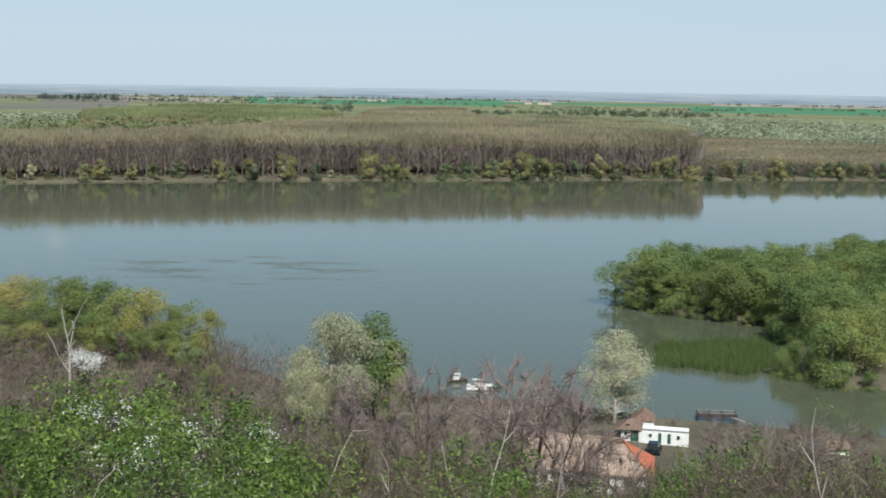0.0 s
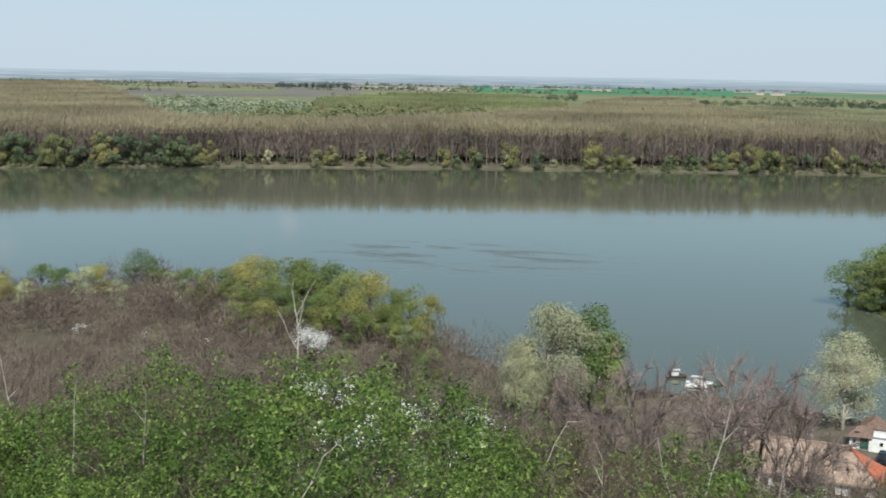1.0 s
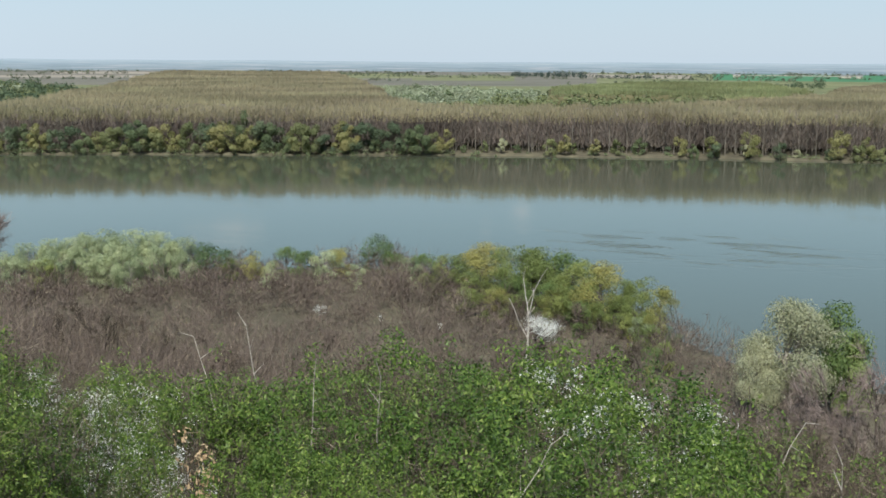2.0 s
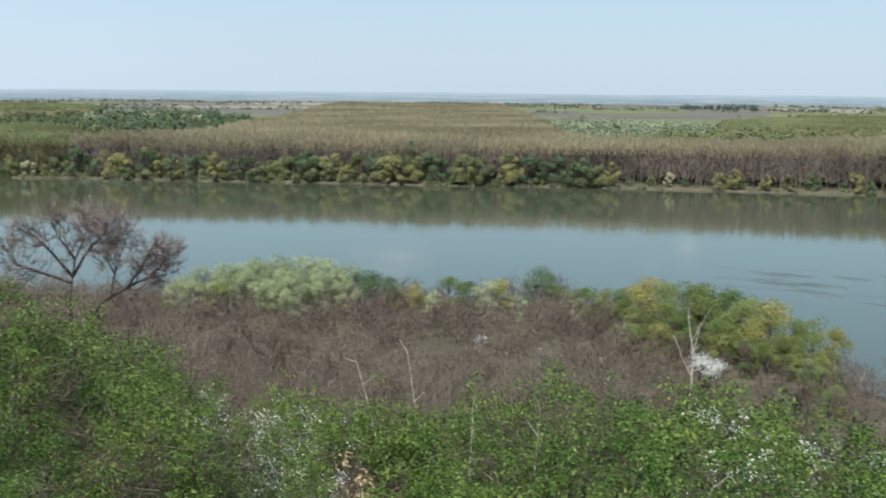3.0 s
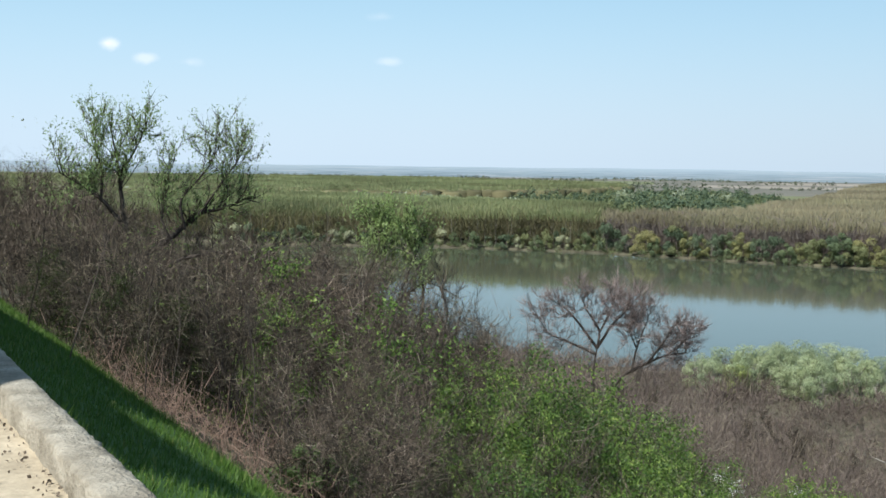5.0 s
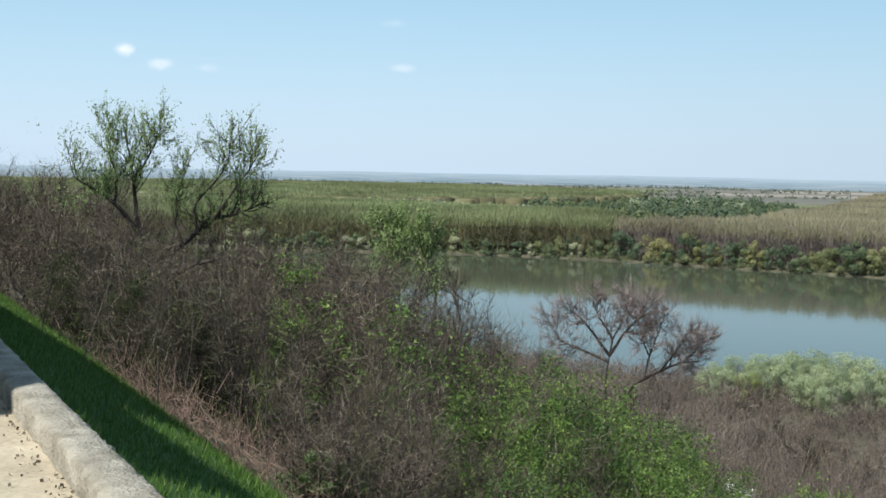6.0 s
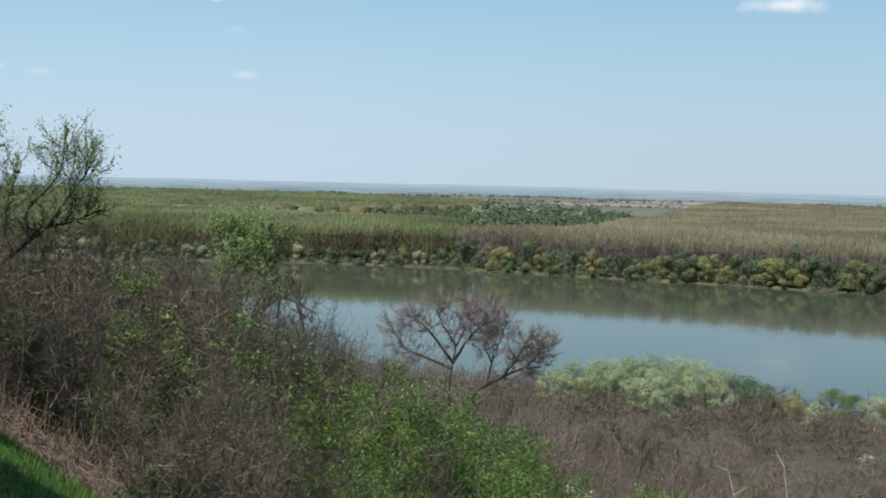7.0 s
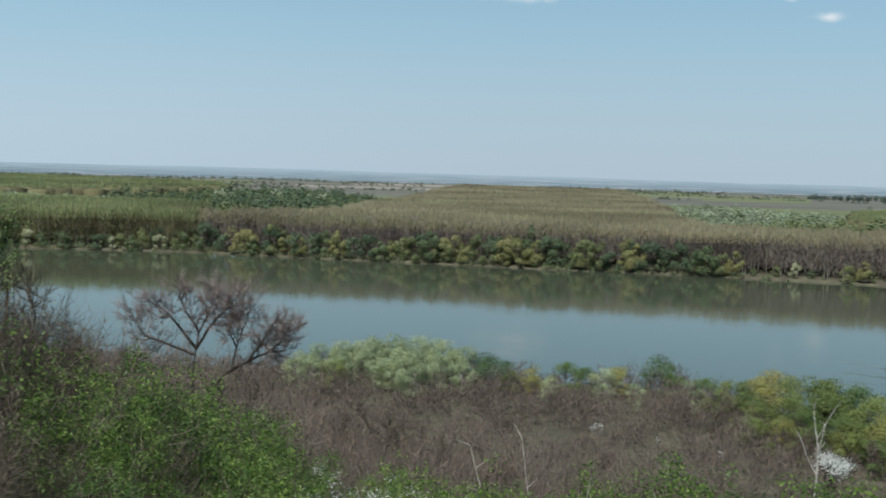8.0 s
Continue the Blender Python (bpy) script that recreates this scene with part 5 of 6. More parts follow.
sketched_tree("bare_tree", "leaning leafless tree with a rounded fine crown", 47.77, 56, [
    ([(-0.06, -11.32), (0.13, -10.62), (0.65, -10.05)], 0.14, 0, 0, 0),
    ([(0.65, -10.05), (1.58, -9.59), (2.49, -9.14), (3.55, -8.96)], 0.09, 18, 1.0, 0),
    ([(0.92, -9.9), (1.15, -8.79), (1.52, -7.68), (1.76, -6.99)], 0.08, 18, 1.0, 0),
    ([(1.58, -9.59), (2.34, -8.46), (2.84, -7.49)], 0.07, 18, 1.0, 0),
    ([(2.49, -9.14), (3.27, -8.56), (3.72, -8.0)], 0.06, 18, 1.0, 0),
    ([(1.15, -8.79), (0.72, -7.99), (0.89, -7.16)], 0.05, 18, 1.0, 0)], 838, twig_w=0.017, twig=TWIG_MAUVE)
single(bush("leafy_shrub", "upright shrub tuft in fresh green leaf", 841, 5, 3, FRESH, 2600, 0.055, 900), 64.3, 22, -4.6, 5, 0.8)
single(bush("leafy_shrub", "low dark glossy green shrub at the foot of the scrub", 843, 2, 2.2, MID, 3000, 0.05, 300), 62.8, 12.3, -12.8, 2, 1.0)
single(bush("leafy_shrub", "upright shrub in fresh green leaf among bare scrub", 845, 5, 3, FRESH, 2400, 0.055, 900), 59.0, 18, -8.2, 5, 0.8)
# dark shrubs set where deep shade should lie under trees and scrub
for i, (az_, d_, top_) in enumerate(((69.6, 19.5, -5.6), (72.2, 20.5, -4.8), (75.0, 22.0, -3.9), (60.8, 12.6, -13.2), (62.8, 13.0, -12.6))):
    single(bush("ivy_shrub", "evergreen shrub, its dark leaves also imitating the shade under the trees", 850 + i, 4, 3.2, IVY, 9000, 0.04, 900), az_, d_, top_, 4, 0.85)
single(bush("dry_shrub", "shrub still hung with tan dry leaves", 847, 4, 2, DRYLEAF, 900, 0.06, 700), 35.0, 17.5, -16.6, 4, 0.8)

perched(18.15, 100, -14.8, -10.1, 5.0, name="dead_tree", label="bleached bare snag with few broken limbs", seed=863, bark=BARK_PALE, twig=BARK_PALE, blades=8, levels=1, stems=1,
        twig_w=0.04, up=0.12, angle=48, thick=0.32)
DEAD = [bare_tree("dead_tree", "grey leafless tree with twisted upper limbs", 870 + i, 10, 7, BARK if i else BARK_DARK, TWIG_MAUVE, 2600, 3, 1, None, 0, 0.05, 0.03, 0.5, 0.0, 54, thick=0.6, steps=3) for i in range(3)]
for i, (az, d, top, wd) in enumerate(((-4.2, 56, -12.5, 0.75), (-2.2, 50, -13.7, 0.65), (-6.4, 52, -14.0, 0.75), (0.4, 60, -13.2, 0.6), (2.2, 55, -14.2, 0.6), (-8.6, 46, -16.2, 0.7), (-0.9, 46, -14.9, 0.6),
                                      (-14.5, 44, -15.6, 0.6), (-17.5, 42, -15.2, 0.7), (-20.5, 46, -15.0, 0.7), (3.9, 58, -14.6, 0.5), (-12, 36, -18.2, 0.7), (-5.2, 48, -13.5, 0.5), (-3.1, 62, -13.0, 0.6), (1.3, 48, -15.2, 0.5))):
    tree_at(DEAD[i % 3], az, d, top, wd * 1.25, 10)
retire(*DEAD)


def pole_tree(seed, bark, L, rad, lean):
    """One long bare stem with a few short broken twigs."""
    r = np.random.default_rng(seed)
    S, p, d = [], np.array([0, 0, -0.2]), unit(np.array(lean, float))
    for i in range(8):
        d = unit(d + r.normal(size=3) * 0.09)
        q = p + d * L / 8
        S.append((*p, *q, rad * (1 - i / 10), rad * (1 - (i + 1) / 10)))
        if i > 2:
            t = q + unit(d + r.normal(size=3) * 0.8) * L * 0.09
            S.append((*q, *t, rad * 0.35, rad * 0.12))
        p = q
    ob = thing("bare_sapling", "thin leafless sapling standing out of the shrubs", "tree")
    V, F = tubes(np.array(S), 5)
    mesh_part("trunk", np_mesh("trunk", V, F, bark), ob)
    return ob


for i, (az, d, top, lean) in enumerate(((-2.1, 27, -15.0, (0.02, 0, 1)), (-4.0, 27, -16.6, (0.3, 0.1, 1)), (26.2, 22, -13.6, (0.15, 0, 1)), (22.3, 18, -16.4, (0.3, 0, 1)), (29.5, 21, -15.0, (0.1, 0.1, 1)),
                                        (33, 30, -12.8, (-0.1, 0, 1)), (31, 32, -12.4, (-0.06, 0, 1)), (2.3, 25, -17.0, (0.1, 0, 1)), (6.6, 27, -16.0, (-0.12, 0, 1)), (-3.2, 25, -15.9, (-0.04, 0, 1)))):
    single(pole_tree(900 + i, BARK_PALE, 6.0, 0.045, lean), az, d, top, 6.0, 0.9)

for i in range(18):
    az = 54.5 + i * 1.25 + rng.uniform(-0.4, 0.4)
    d = rng.uniform(15, 25)
    single(pole_tree(960 + i, (BARK, BARK_DARK)[i % 2], 5.5, 0.024, (rng.uniform(-0.3, 0.3), 0, 1)), az, d, float(np.interp(az, EL_A, EL_T)) + rng.uniform(-2.2, 0.6), 5.5, 1.0)

# a forked bleached branch reaching in over the slope
rb = pole_tree(931, BARK_PALE, 6.5, 0.05, (-0.28, 0.1, 0.95))
single(rb, -22.6, 24, -14.2, 6.5, 1.0)
rb2 = pole_tree(935, BARK_PALE, 5, 0.04, (-0.35, 0.0, 0.9))
single(rb2, -22.4, 23, -16.6, 5.0, 1.0)

# ---- terrace, kerb and grass ----
STONE = mat("weathered_kerb_stone", (0.23, 0.2, 0.15), (0.43, 0.385, 0.305), 5.5, 0.95, 1.0, 10, fine=46)
SAND = mat("sandy_terrace", (0.4, 0.33, 0.23), (0.55, 0.46, 0.33), 1.5, 0.95, 0.5, 8, fine=22)
PLAIN_WALL = mat("old_plaster", (0.4, 0.36, 0.3), (0.55, 0.5, 0.42), 0.6, 0.9, 0.3)


def box_bm(bm, x0, x1, y0, y1, z0, z1, rot=None, bev=0.0):
    vs = [bm.verts.new((x, y, z)) for z in (z0, z1) for x, y in ((x0, y0), (x1, y0), (x1, y1), (x0, y1))]
    for f in ((3, 2, 1, 0), (4, 5, 6, 7), (0, 1, 5, 4), (1, 2, 6, 5), (2, 3, 7, 6), (3, 0, 4, 7)):
        bm.faces.new([vs[i] for i in f])
    if bev:
        es = {e for v in vs for e in v.link_edges}
        bmesh.ops.bevel(bm, geom=list(es), offset=bev, segments=2, affect="EDGES")
    return vs


def bm_part(name, bm, material, parent=None, label=""):
    me = bpy.data.meshes.new(name)
    bm.normal_update()
    bm.to_mesh(me)
    bm.free()
    me.materials.append(material)
    ob = new(name, me)
    if parent is not None:
        ob.parent = parent
    if label:
        tagged(ob, label)
    return ob


def box_part(name, x0, x1, y0, y1, z0, z1, material, parent, bev=0.0, label=""):
    bm = bmesh.new()
    box_bm(bm, x0, x1, y0, y1, z0, z1, bev=bev)
    return bm_part(name, bm, material, parent, label)


def kerb():
    """A long low parapet of rough cast stone with a worn edge."""
    r = np.random.default_rng(5)
    root = tagged(new("parapet"), "low rough pale stone parapet along the terrace edge", "parapet", kind="structure")
    x = 5.0
    while x > -42:
        L = min(9.2, x + 42)
        n = max(int(L / 0.05), 2)
        prof = [(0.0, -0.9), (0.0, 0.0), (0.0, 0.14), (0.014, 0.16), (0.06, 0.168), (0.11, 0.17), (0.16, 0.168), (0.205, 0.162), (0.222, 0.148), (0.228, 0.05), (0.23, -0.9)]
        xs = np.linspace(x - 0.006, x - L + 0.006, n)
        V = np.zeros((n, len(prof), 3))
        for i, xx in enumerate(xs):
            for j, (py, pz) in enumerate(prof):
                w = 0.0055 if 0 < j < len(prof) - 1 else 0
                V[i, j] = (xx, kerb_y(xx) + 0.06 + py + r.normal(0, w), 46.43 + pz + r.normal(0, w * 0.6) + 0.004 * math.sin(xx * 1.1) * (j > 0))
        k = len(prof)
        i, j = np.meshgrid(np.arange(n - 1), np.arange(k - 1), indexing="ij")
        a = (i * k + j).ravel()
        F = np.stack([a, a + k, a + k + 1, a + 1], 1)
        caps = [np.array([list(range(k))[::-1]]), np.array([[(n - 1) * k + q for q in range(k)]])]
        ob = new("coping_stone", np_mesh("coping_stone", V.reshape(-1, 3), [F[:, ::-1]] + caps, STONE))
        ob.parent = root
        x -= L
    bm = bmesh.new()
    g = bmesh.ops.create_grid(bm, x_segments=60, y_segments=20, size=1)
    for v in bm.verts:
        xx, yy = -19 + v.co.x * 24, -5.8 + v.co.y * 7
        yy = min(yy, 99)
        t = (v.co.y + 1) / 2
        yy = -13 + t * (kerb_y(xx) + 0.08 + 13)
        v.co = (xx, yy, 46.43 + 0.006 * math.sin(xx * 2.3) * math.sin(yy * 3.1))
    tagged(bm_part("pavement", bm, SAND), "sandy beige trodden terrace floor", "terrace", kind="structure")


kerb()

# out-of-view slabs, added so their shadow falls on parapet and grass
tw_ = tagged(new("wall_south"), "unseen plain slab added behind the terrace to shade parapet and grass", "wall", kind="structure")
box_part("wall_face", -46, -9.51, -3.6, -3.2, 46.2, 54.6, PLAIN_WALL, tw_)
box_part("wall_face", -9.5, -6.2, -3.6, -3.2, 46.2, 53.6, PLAIN_WALL, tw_)


def grass():
    r = np.random.default_rng(12)
    n = 70000
    x = 4.5 - r.uniform(0, 1, n) ** 1.1 * 34
    off = r.uniform(0.02, 2.9, n) + r.normal(0, 0.12, n)
    y = 1.38 - KERB_TILT * x + np.maximum(off, 0.0)
    z = ground_z(x, y)
    d = unit(np.stack([r.normal(0, 0.35, n), r.normal(0, 0.35, n) + 0.1, np.ones(n)], 1))
    edge = 1 + 0.9 * (off > 2.3) * r.random(n)
    V, F = blade_tris(np.stack([x, y, z - 0.02], 1), d, r.uniform(0.05, 0.13, n) * edge, r.uniform(0.008, 0.016, n), r)
    tagged(new("grass", np_mesh("grass", V, F, GRASS)), "lush green grass on the bank below the parapet", "grass", kind="stuff")


grass()


def brush_pile():
    r = np.random.default_rng(15)
    S = []
    for i in range(1500):
        t = r.random()
        x = -10.5 - 9 * t + r.normal(0, 0.8)
        y = 1.38 - KERB_TILT * x + 3.2 + r.normal(0, 0.35)
        z = gz(x, y) + abs(r.normal(0.15, 0.2))
        a = r.uniform(0, 6.28)
        L = r.uniform(0.12, 0.42)
        e = (x + math.cos(a) * L, y + math.sin(a) * L * 0.6, z + r.normal(0.05, 0.22))
        S.append((x, y, z, *e, r.uniform(0.002, 0.005), 0.002))
    V, F = tubes(np.array(S), 3)
    tagged(new("brushwood_heap", np_mesh("brushwood_heap", V, F, leaf_mat("dry_brush", (0.12, 0.08, 0.055), (0.3, 0.215, 0.16), None, 0.0, 0.9))),
           "cut reddish-brown brushwood heaped at the grass edge", "brushwood", kind="stuff")


brush_pile()


def grit():
    """Crumbs of stone and dry leaf along the foot of the parapet."""
    r = np.random.default_rng(19)
    n = 420
    x = r.uniform(-12, -3, n)
    y = kerb_y(x) + 0.05 - np.abs(r.normal(0, 0.09, n)) - (r.random(n) < 0.25) * r.uniform(0, 0.8, n)
    V, F = leaf_quads(np.stack([x, y, np.full(n, 46.445)], 1), 0.011, r, 0.0, 0.8)
    tagged(new("grit", np_mesh("grit", V, F, mat("dark_grit", (0.07, 0.055, 0.04), (0.2, 0.16, 0.12), 20, 0.95))), "dark grit and dry crumbs along the parapet foot", "grit", kind="stuff")


grit()

# ---- riverside houses, jetty, boats ----
LIME = mat("limewashed_wall", (0.68, 0.68, 0.64), (0.8, 0.8, 0.77), 1.2, 0.9, 0.2)
TILE_TAN = mat("old_tan_roof_tile", (0.27, 0.195, 0.145), (0.42, 0.32, 0.245), 1.4, 0.9, 0.6, fine=9)
TILE_RED = mat("red_roof_tile", (0.36, 0.1, 0.05), (0.52, 0.17, 0.09), 2.0, 0.85, 0.5)
TILE_BROWN = mat("brown_roof_tile", (0.13, 0.085, 0.065), (0.24, 0.165, 0.125), 2.0, 0.85, 0.5)
DARK_WOOD = mat("dark_wood", (0.03, 0.026, 0.022), (0.075, 0.062, 0.05), 3, 0.8, 0.3)
GREEN_PAINT = mat("green_door_paint", (0.02, 0.07, 0.05), (0.04, 0.11, 0.08), 2, 0.6)
WHITE_PAINT = mat("white_boat_paint", (0.5, 0.5, 0.48), (0.68, 0.68, 0.66), 3, 0.5)
PLANK = mat("grey_plank", (0.16, 0.145, 0.125), (0.3, 0.275, 0.24), 3, 0.85, 0.4)
GLASS_DARK = mat("dark_pane", (0.015, 0.018, 0.02), (0.03, 0.034, 0.038), 2, 0.1)
CAR_PAINT = mat("dark_car_paint", (0.012, 0.016, 0.02), (0.022, 0.027, 0.032), 2, 0.25)
RUBBER = mat("tyre_rubber", (0.015, 0.015, 0.015), (0.03, 0.03, 0.03), 5, 0.9)
SLATE = mat("grey_sheet_roof", (0.16, 0.155, 0.15), (0.26, 0.25, 0.24), 1.5, 0.7, 0.2)


def prism_part(name, pts, faces, material, parent, label=""):
    bm = bmesh.new()
    vs = [bm.verts.new(p) for p in pts]
    for f in faces:
        bm.faces.new([vs[i] for i in f])
    bmesh.ops.recalc_face_normals(bm, faces=bm.faces)
    return bm_part(name, bm, material, parent, label)


def slab_roof(name, a, b, c, d, thick, material, parent, label=""):
    """A sloping roof plane with thickness, corners in turn."""
    lo = [(p[0], p[1], p[2] - thick) for p in (a, b, c, d)]
    return prism_part(name, [a, b, c, d, *lo], [(0, 1, 2, 3), (7, 6, 5, 4), (0, 4, 5, 1), (1, 5, 6, 2), (2, 6, 7, 3), (3, 7, 4, 0)], material, parent, label)


def opening(parent, x0, x1, z0, z1, y, door=False):
    o = box_part("door" if door else "window", x0, x1, y - 0.06, y - 0.012, z0, z1, GREEN_PAINT if door else LIME, parent)
    if not door:
        p = box_part("pane", x0 + 0.07, x1 - 0.07, y - 0.075, y - 0.062, z0 + 0.07, z1 - 0.07, GLASS_DARK, o)
    return o


def main_house():
    x, y = 17.2, 128.0
    h = thing("farmhouse", "long white farmhouse under an old tan tiled roof", "house", "", (x, y, gz(x, y) - 0.2))
    h.rotation_euler[2] = radians(-12)
    L, W, H, R = 7.0, 3.3, 2.5, 2.8
    box_part("wall", -L, L, -W, W, -0.6, H, LIME, h)
    e = 0.5
    slab_roof("roof", (-L - e, -W - e, H - 0.15), (L + e, -W - e, H - 0.15), (L - 3.2, 0, H + R), (-L - e, 0, H + R), 0.16, TILE_TAN, h)
    slab_roof("roof", (L + e, W + e, H - 0.15), (-L - e, W + e, H - 0.15), (-L - e, 0, H + R), (L - 3.2, 0, H + R), 0.16, TILE_TAN, h)
    prism_part("hip_roof", [(L + e, -W - e, H - 0.15), (L + e, W + e, H - 0.15), (L - 3.2, 0, H + R), (L + e, -W - e, H - 0.3), (L + e, W + e, H - 0.3), (L - 3.2, 0, H + R - 0.2)],
               [(0, 1, 2), (5, 4, 3), (0, 3, 4, 1), (1, 4, 5, 2), (2, 5, 3, 0)], TILE_RED, h, "newer red tiled hip end")
    prism_part("gable", [(-L, -W, H), (-L, W, H), (-L, 0, H + R - 0.2), (-L + 0.3, -W, H), (-L + 0.3, W, H), (-L + 0.3, 0, H + R - 0.2)],
               [(0, 1, 2), (5, 4, 3), (0, 3, 4, 1), (1, 4, 5, 2), (2, 5, 3, 0)], LIME, h)
    S = np.array([(L + e, -W - e, H - 0.05, L - 3.2, 0, H + R + 0.06, 0.13, 0.13)])
    V, F = tubes(S, 6)
    mesh_part("ridge_tile", np_mesh("ridge_tile", V, F, TILE_RED), h)
    V, F = tubes(np.array([(L - 3.2, 0, H + R + 0.05, -L - e, 0, H + R + 0.05, 0.13, 0.13)]), 6)
    mesh_part("ridge_tile", np_mesh("ridge_tile", V, F, TILE_TAN), h)
    # rows of tiles standing a little proud
    for i in range(1, 13):
        f = i / 13
        box = np.array([(-L - e, (-W - e) * (1 - f), H - 0.15 + (R + 0.15) * f + 0.02, L + e - (3.2 + e) * f, (-W - e) * (1 - f), H - 0.15 + (R + 0.15) * f + 0.02, 0.035, 0.035)])
        V, F = tubes(box, 4)
        mesh_part("tile_course", np_mesh("tile_course", V, F, TILE_TAN), h)
    for wx in (-4.6, -2.0, 2.4, 4.8):
        opening(h, wx - 0.5, wx + 0.5, 0.7, 1.7, -W)
    opening(h, 0.0, 0.95, 0.0, 1.95, -W, True)


main_house()


def river_house():
    h = thing("river_house", "low white river house with green door and flat eaves", "house", "", (28.7, 146.0, 2.1))
    h.rotation_euler[2] = radians(-12)
    h.scale = (0.82, 0.82, 0.68)
    box_part("wall", -3.0, 4.8, 0, 3.8, -0.7, 2.05, LIME, h)
    box_part("parapet_wall", -3.0, 4.8, 0.002, 0.2, 2.05, 2.2, LIME, h)
    slab_roof("roof", (-3.0, 0.21, 2.12), (4.8, 0.21, 2.12), (4.9, 4.0, 1.95), (-3.1, 4.0, 1.95), 0.1, SLATE, h)
    box_part("annex", -5.8, -3.01, 0.4, 4.6, -0.7, 2.35, LIME, h)
    box_part("porch", -4.3, -3.1, 0.30, 0.39, 0.0, 2.1, GREEN_PAINT, h, 0, "dark green recessed porch")
    prism_part("annex_roof", [(-6.3, -0.3, 2.3), (-2.5, -0.3, 2.3), (-2.5, 5.0, 2.3), (-6.3, 5.0, 2.3), (-4.8, 2.1, 3.7), (-3.9, 2.6, 3.75)],
               [(3, 2, 1, 0), (0, 1, 5, 4), (1, 2, 5), (2, 3, 4, 5), (3, 0, 4)], TILE_BROWN, h, "hipped dark brown tiled roof")
    prism_part("rear_roof", [(-4.6, 4.8, 2.4), (-0.6, 4.8, 2.4), (-0.6, 9.0, 2.4), (-4.6, 9.0, 2.4), (-2.6, 5.2, 4.2), (-2.6, 8.6, 4.2)],
               [(3, 2, 1, 0), (0, 1, 4), (1, 2, 5, 4), (2, 3, 5), (3, 0, 4, 5)], TILE_BROWN, h, "steep brown tiled roof")
    box_part("rear_wall", -4.4, -0.8, 5.0, 8.8, -0.7, 2.42, LIME, h)
    box_part("skylight", -5.2, -4.4, 0.7, 0.78, 2.75, 3.05, GLASS_DARK, h)
    for wx in (-1.2, 3.2):
        opening(h, wx - 0.3, wx + 0.3, 1.0, 1.8, 0.0)
    opening(h, 0.05, 0.55, 0.0, 1.95, 0.0, True)
    opening(h, 1.5, 2.0, 0.0, 1.95, 0.0, True)
    opening(h, -5.4, -4.8, 0.9, 1.8, 0.4)


river_house()


def parked_car():
    c = thing("parked_car", "small dark car parked beside the white house", "car", "", (27.4, 142.0, gz(27.4, 142.0)))
    c.rotation_euler[2] = radians(75)
    bm = bmesh.new()
    box_bm(bm, -1.9, 1.9, -0.8, 0.8, 0.28, 0.85, bev=0.12)
    bm_part("body", bm, CAR_PAINT, c)
    prism_part("cabin", [(-1.5, -0.72, 0.84), (0.95, -0.72, 0.84), (0.95, 0.72, 0.84), (-1.5, 0.72, 0.84), (-1.15, -0.6, 1.4), (0.3, -0.6, 1.4), (0.3, 0.6, 1.4), (-1.15, 0.6, 1.4)],
               [(3, 2, 1, 0), (4, 5, 6, 7), (0, 1, 5, 4), (1, 2, 6, 5), (2, 3, 7, 6), (3, 0, 4, 7)], GLASS_DARK, c, "dark glazed cabin")
    box_part("roof", -1.12, 0.27, -0.58, 0.58, 1.4, 1.44, CAR_PAINT, c, 0.015)
    for sx in (-1.2, 1.2):
        for sy in (-0.8, 0.8):
            V, F = tubes(np.array([(sx, sy - 0.1, 0.3, sx, sy + 0.1, 0.3, 0.3, 0.3)]), 14)
            w = mesh_part("wheel", np_mesh("wheel", V, [F, np.array([list(range(14))[::-1]]), np.array([list(range(14, 28))])], RUBBER), c)
    for sy in (-0.55, 0.55):
        box_part("headlight", 1.86, 1.915, sy - 0.15, sy + 0.15, 0.58, 0.72, WHITE_PAINT, c, 0.01)


parked_car()


def jetty():
    j = thing("jetty", "dark plank jetty on posts with a pale gangway", "jetty", "", (40.0, 164.0, 0.0))
    j.rotation_euler[2] = radians(-4)
    for i in range(16):
        box_part("plank", -2.2 + i * 0.36, -1.87 + i * 0.36, -0.9, 0.9, 0.72, 0.79, DARK_WOOD, j)
    for sx in (-2.1, -0.3, 1.5, 3.4):
        for sy in (-0.8, 0.8):
            V, F = tubes(np.array([(sx, sy, -3.5, sx, sy, 1.35, 0.09, 0.08)]), 7)
            mesh_part("post", np_mesh("post", V, F, DARK_WOOD), j)
    for z in (1.25,):
        for sy in (-0.8, 0.8):
            box_part("rail", -2.15, 3.5, sy - 0.04, sy + 0.04, z, z + 0.08, PLANK, j)
    prism_part("gangway", [(2.4, -0.9, 0.8), (3.2, -0.9, 0.8), (4.2, -5.6, 1.5), (3.4, -5.6, 1.5), (2.4, -0.9, 0.7), (3.2, -0.9, 0.7), (4.2, -5.6, 1.4), (3.4, -5.6, 1.4)],
               [(0, 1, 2, 3), (7, 6, 5, 4), (0, 4, 5, 1), (1, 5, 6, 2), (2, 6, 7, 3), (3, 7, 4, 0)], PLANK, j, "pale plank gangway")


jetty()


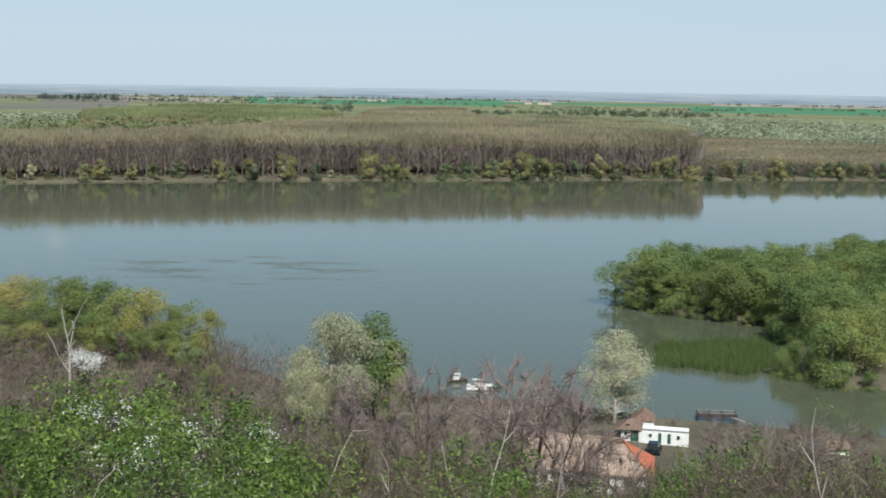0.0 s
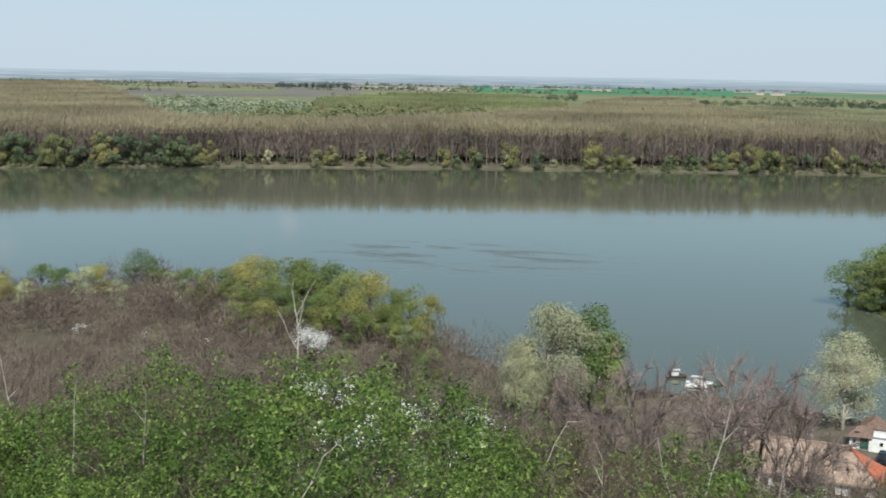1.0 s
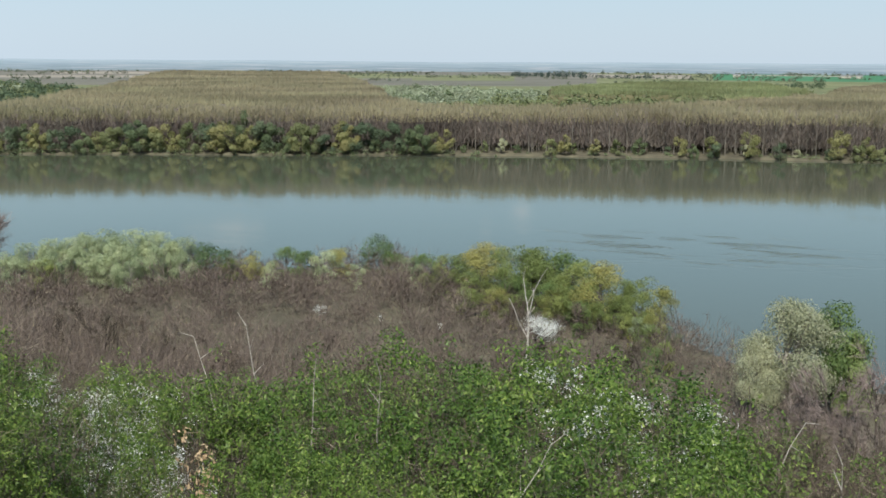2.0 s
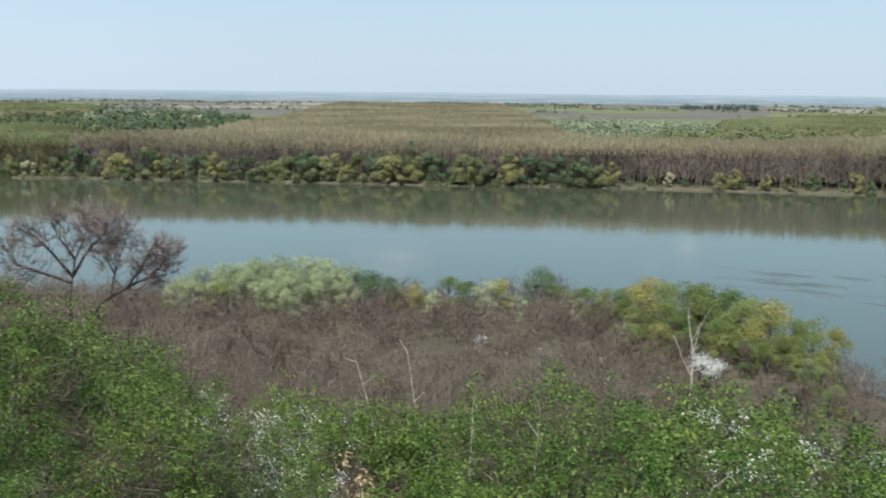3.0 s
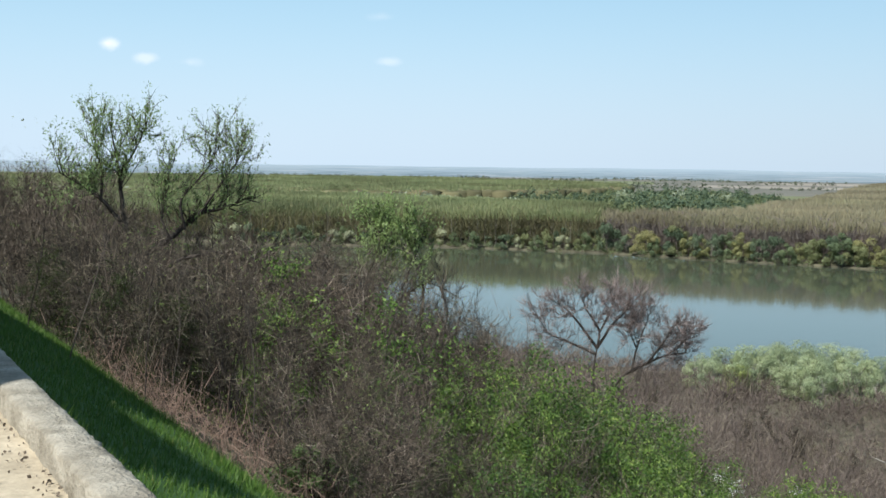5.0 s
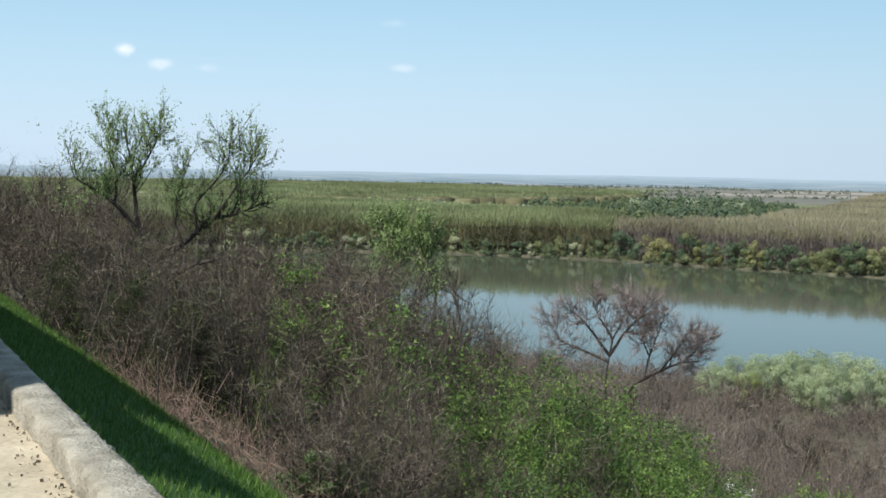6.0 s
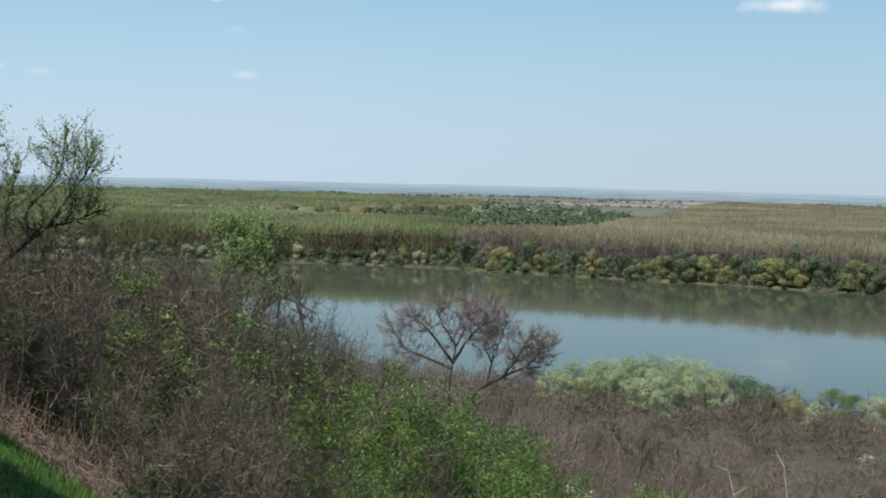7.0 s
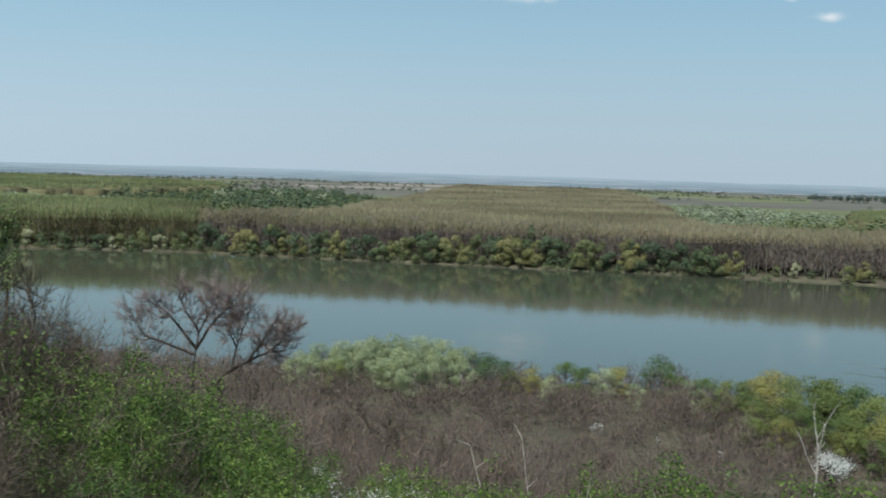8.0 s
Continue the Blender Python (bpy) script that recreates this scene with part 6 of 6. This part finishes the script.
def boat(x, y, turn, L, cabin, hull, label):
    b = thing("boat", label, "boat", "moored boats", (x, y, -0.06))
    b.rotation_euler[2] = radians(turn)
    n = 9
    rings = []
    for i in range(n):
        t = i / (n - 1)
        w = 0.62 * (1 - max(0, t - 0.55) ** 2 * 4.4) * (0.85 + 0.15 * min(t * 4, 1))
        xx, sheer = (t - 0.5) * L, 0.42 + 0.22 * t * t
        rings.append([(xx, -w, sheer), (xx, -w * 0.75, 0.0), (xx, w * 0.75, 0.0), (xx, w, sheer), (xx, w * 0.88, sheer - 0.02), (xx, w * 0.62, 0.12), (xx, -w * 0.62, 0.12), (xx, -w * 0.88, sheer - 0.02)])
    V = np.array(rings).reshape(-1, 3)
    i, j = np.meshgrid(np.arange(n - 1), np.arange(8), indexing="ij")
    a, c = (i * 8 + j).ravel(), (i * 8 + (j + 1) % 8).ravel()
    F = np.stack([a, a + 8, c + 8, c], 1)
    mesh_part("hull", np_mesh("hull", V, [F, np.array([list(range(8))]), np.array([[(n - 1) * 8 + q for q in range(8)][::-1]])], hull), b)
    for t in (-0.22, 0.08):
        box_part("thwart", t * L - 0.12, t * L + 0.12, -0.5, 0.5, 0.3, 0.34, PLANK, b)
    if cabin:
        box_part("cabin", -L * 0.2, L * 0.12, -0.45, 0.45, 0.3, 1.0, WHITE_PAINT, b, 0.03)
        r_ = box_part("canopy", -L * 0.3, L * 0.18, -0.55, 0.55, 1.25, 1.31, WHITE_PAINT, b, 0.02)
        for sx in (-L * 0.28, L * 0.16):
            for sy in (-0.5, 0.5):
                V, F = tubes(np.array([(sx, sy, 0.35, sx, sy, 1.26, 0.02, 0.02)]), 5)
                mesh_part("stanchion", np_mesh("stanchion", V, F, PLANK), b)


boat(3.0, 184.5, 4, 3.4, True, DARK_WOOD, "small boat with white canopy moored at the bank")
boat(6.6, 181.0, -6, 4.2, True, WHITE_PAINT, "white cabin boat moored at the bank")
boat(6.2, 179.0, 3, 3.6, False, WHITE_PAINT, "open white rowing boat moored at the bank")
boat(8.6, 180.6, 12, 3.4, False, GREEN_PAINT, "open green rowing boat moored at the bank")


def rubble():
    """Pale sacks and sheets lying behind the farmhouse."""
    r = np.random.default_rng(31)
    for i in range(16):
        x, y = 8.5 + i * 0.8 + r.normal(0, 0.4), 119.0 + r.normal(0, 0.9)
        o = thing("white_sack", "bulging white sack lying in the farmyard", "sack", "farmyard sacks", (x, y, gz(x, y)))
        o.rotation_euler[2] = r.uniform(0, 3)
        bm = bmesh.new()
        bmesh.ops.create_icosphere(bm, subdivisions=2, radius=1)
        for v in bm.verts:
            v.co = Vector((v.co.x * 0.75, v.co.y * 0.5, max(v.co.z, -0.3) * 0.42 + 0.12)) * (1 + 0.12 * noise.noise(v.co * 2.5 + Vector((i, 0, 0))))
        bm_part("sack", bm, WHITE_PAINT, o)


rubble()

sh = thing("shed", "tiny shed with white wall and brown roof among scrub", "shed", "", (50.5, 141.0, 2.0))
box_part("wall", -1.2, 1.2, -0.8, 0.8, -0.5, 1.5, LIME, sh)
slab_roof("roof", (-1.5, -1.1, 1.5), (1.5, -1.1, 1.5), (1.5, 1.1, 2.0), (-1.5, 1.1, 2.0), 0.1, TILE_BROWN, sh)


def reeds():
    r = np.random.default_rng(41)
    P = np.array([(37.5, 197), (53, 190.5), (62, 203), (62, 219), (41, 213)], float)
    n = 26000
    x, y = r.uniform(36, 64, n), r.uniform(188, 221, n)
    ok = poly_dist(x, y, P) + 0.8 * np.sin(x * 0.9) * np.sin(y * 0.8) > 0
    x, y = x[ok], y[ok]
    n = len(x)
    d = unit(np.stack([r.normal(0, 0.18, n), r.normal(0, 0.18, n), np.ones(n)], 1))
    V, F = blade_tris(np.stack([x, y, np.full(n, -0.3)], 1), d, r.uniform(1.4, 2.2, n) * (1 + 0.2 * np.sin(x * 0.4) * np.sin(y * 0.5)), r.uniform(0.05, 0.11, n), r)
    tagged(new("reed_bed", np_mesh("reed_bed", V, F, REED)), "dense green reed bed standing in the water", "reeds", kind="stuff")


reeds()


def far_buildings():
    """Pale farm sheds far out on the plain."""
    for az, d, w in ((3.5, 3050, 26), (2.9, 3060, 16), (-5.0, 2950, 34), (-4.2, 2960, 18), (8.4, 3080, 18)):
        x, y = at(az, d)
        o = thing("farm_shed", "pale farm shed far out on the plain", "shed", "far farm sheds", (x, y, gz(x, y)))
        o.rotation_euler[2] = radians(az)
        box_part("wall", -w / 2, w / 2, -5, 5, -0.5, 5, PLAIN_WALL, o)
        prism_part("roof", [(-w / 2 - 0.5, -5.6, 4.9), (w / 2 + 0.5, -5.6, 4.9), (w / 2 + 0.5, 5.6, 4.9), (-w / 2 - 0.5, 5.6, 4.9), (-w / 2 - 0.5, 0, 7.6), (w / 2 + 0.5, 0, 7.6)],
                   [(3, 2, 1, 0), (0, 1, 5, 4), (2, 3, 4, 5), (1, 2, 5), (3, 0, 4)], SLATE, o)


far_buildings()
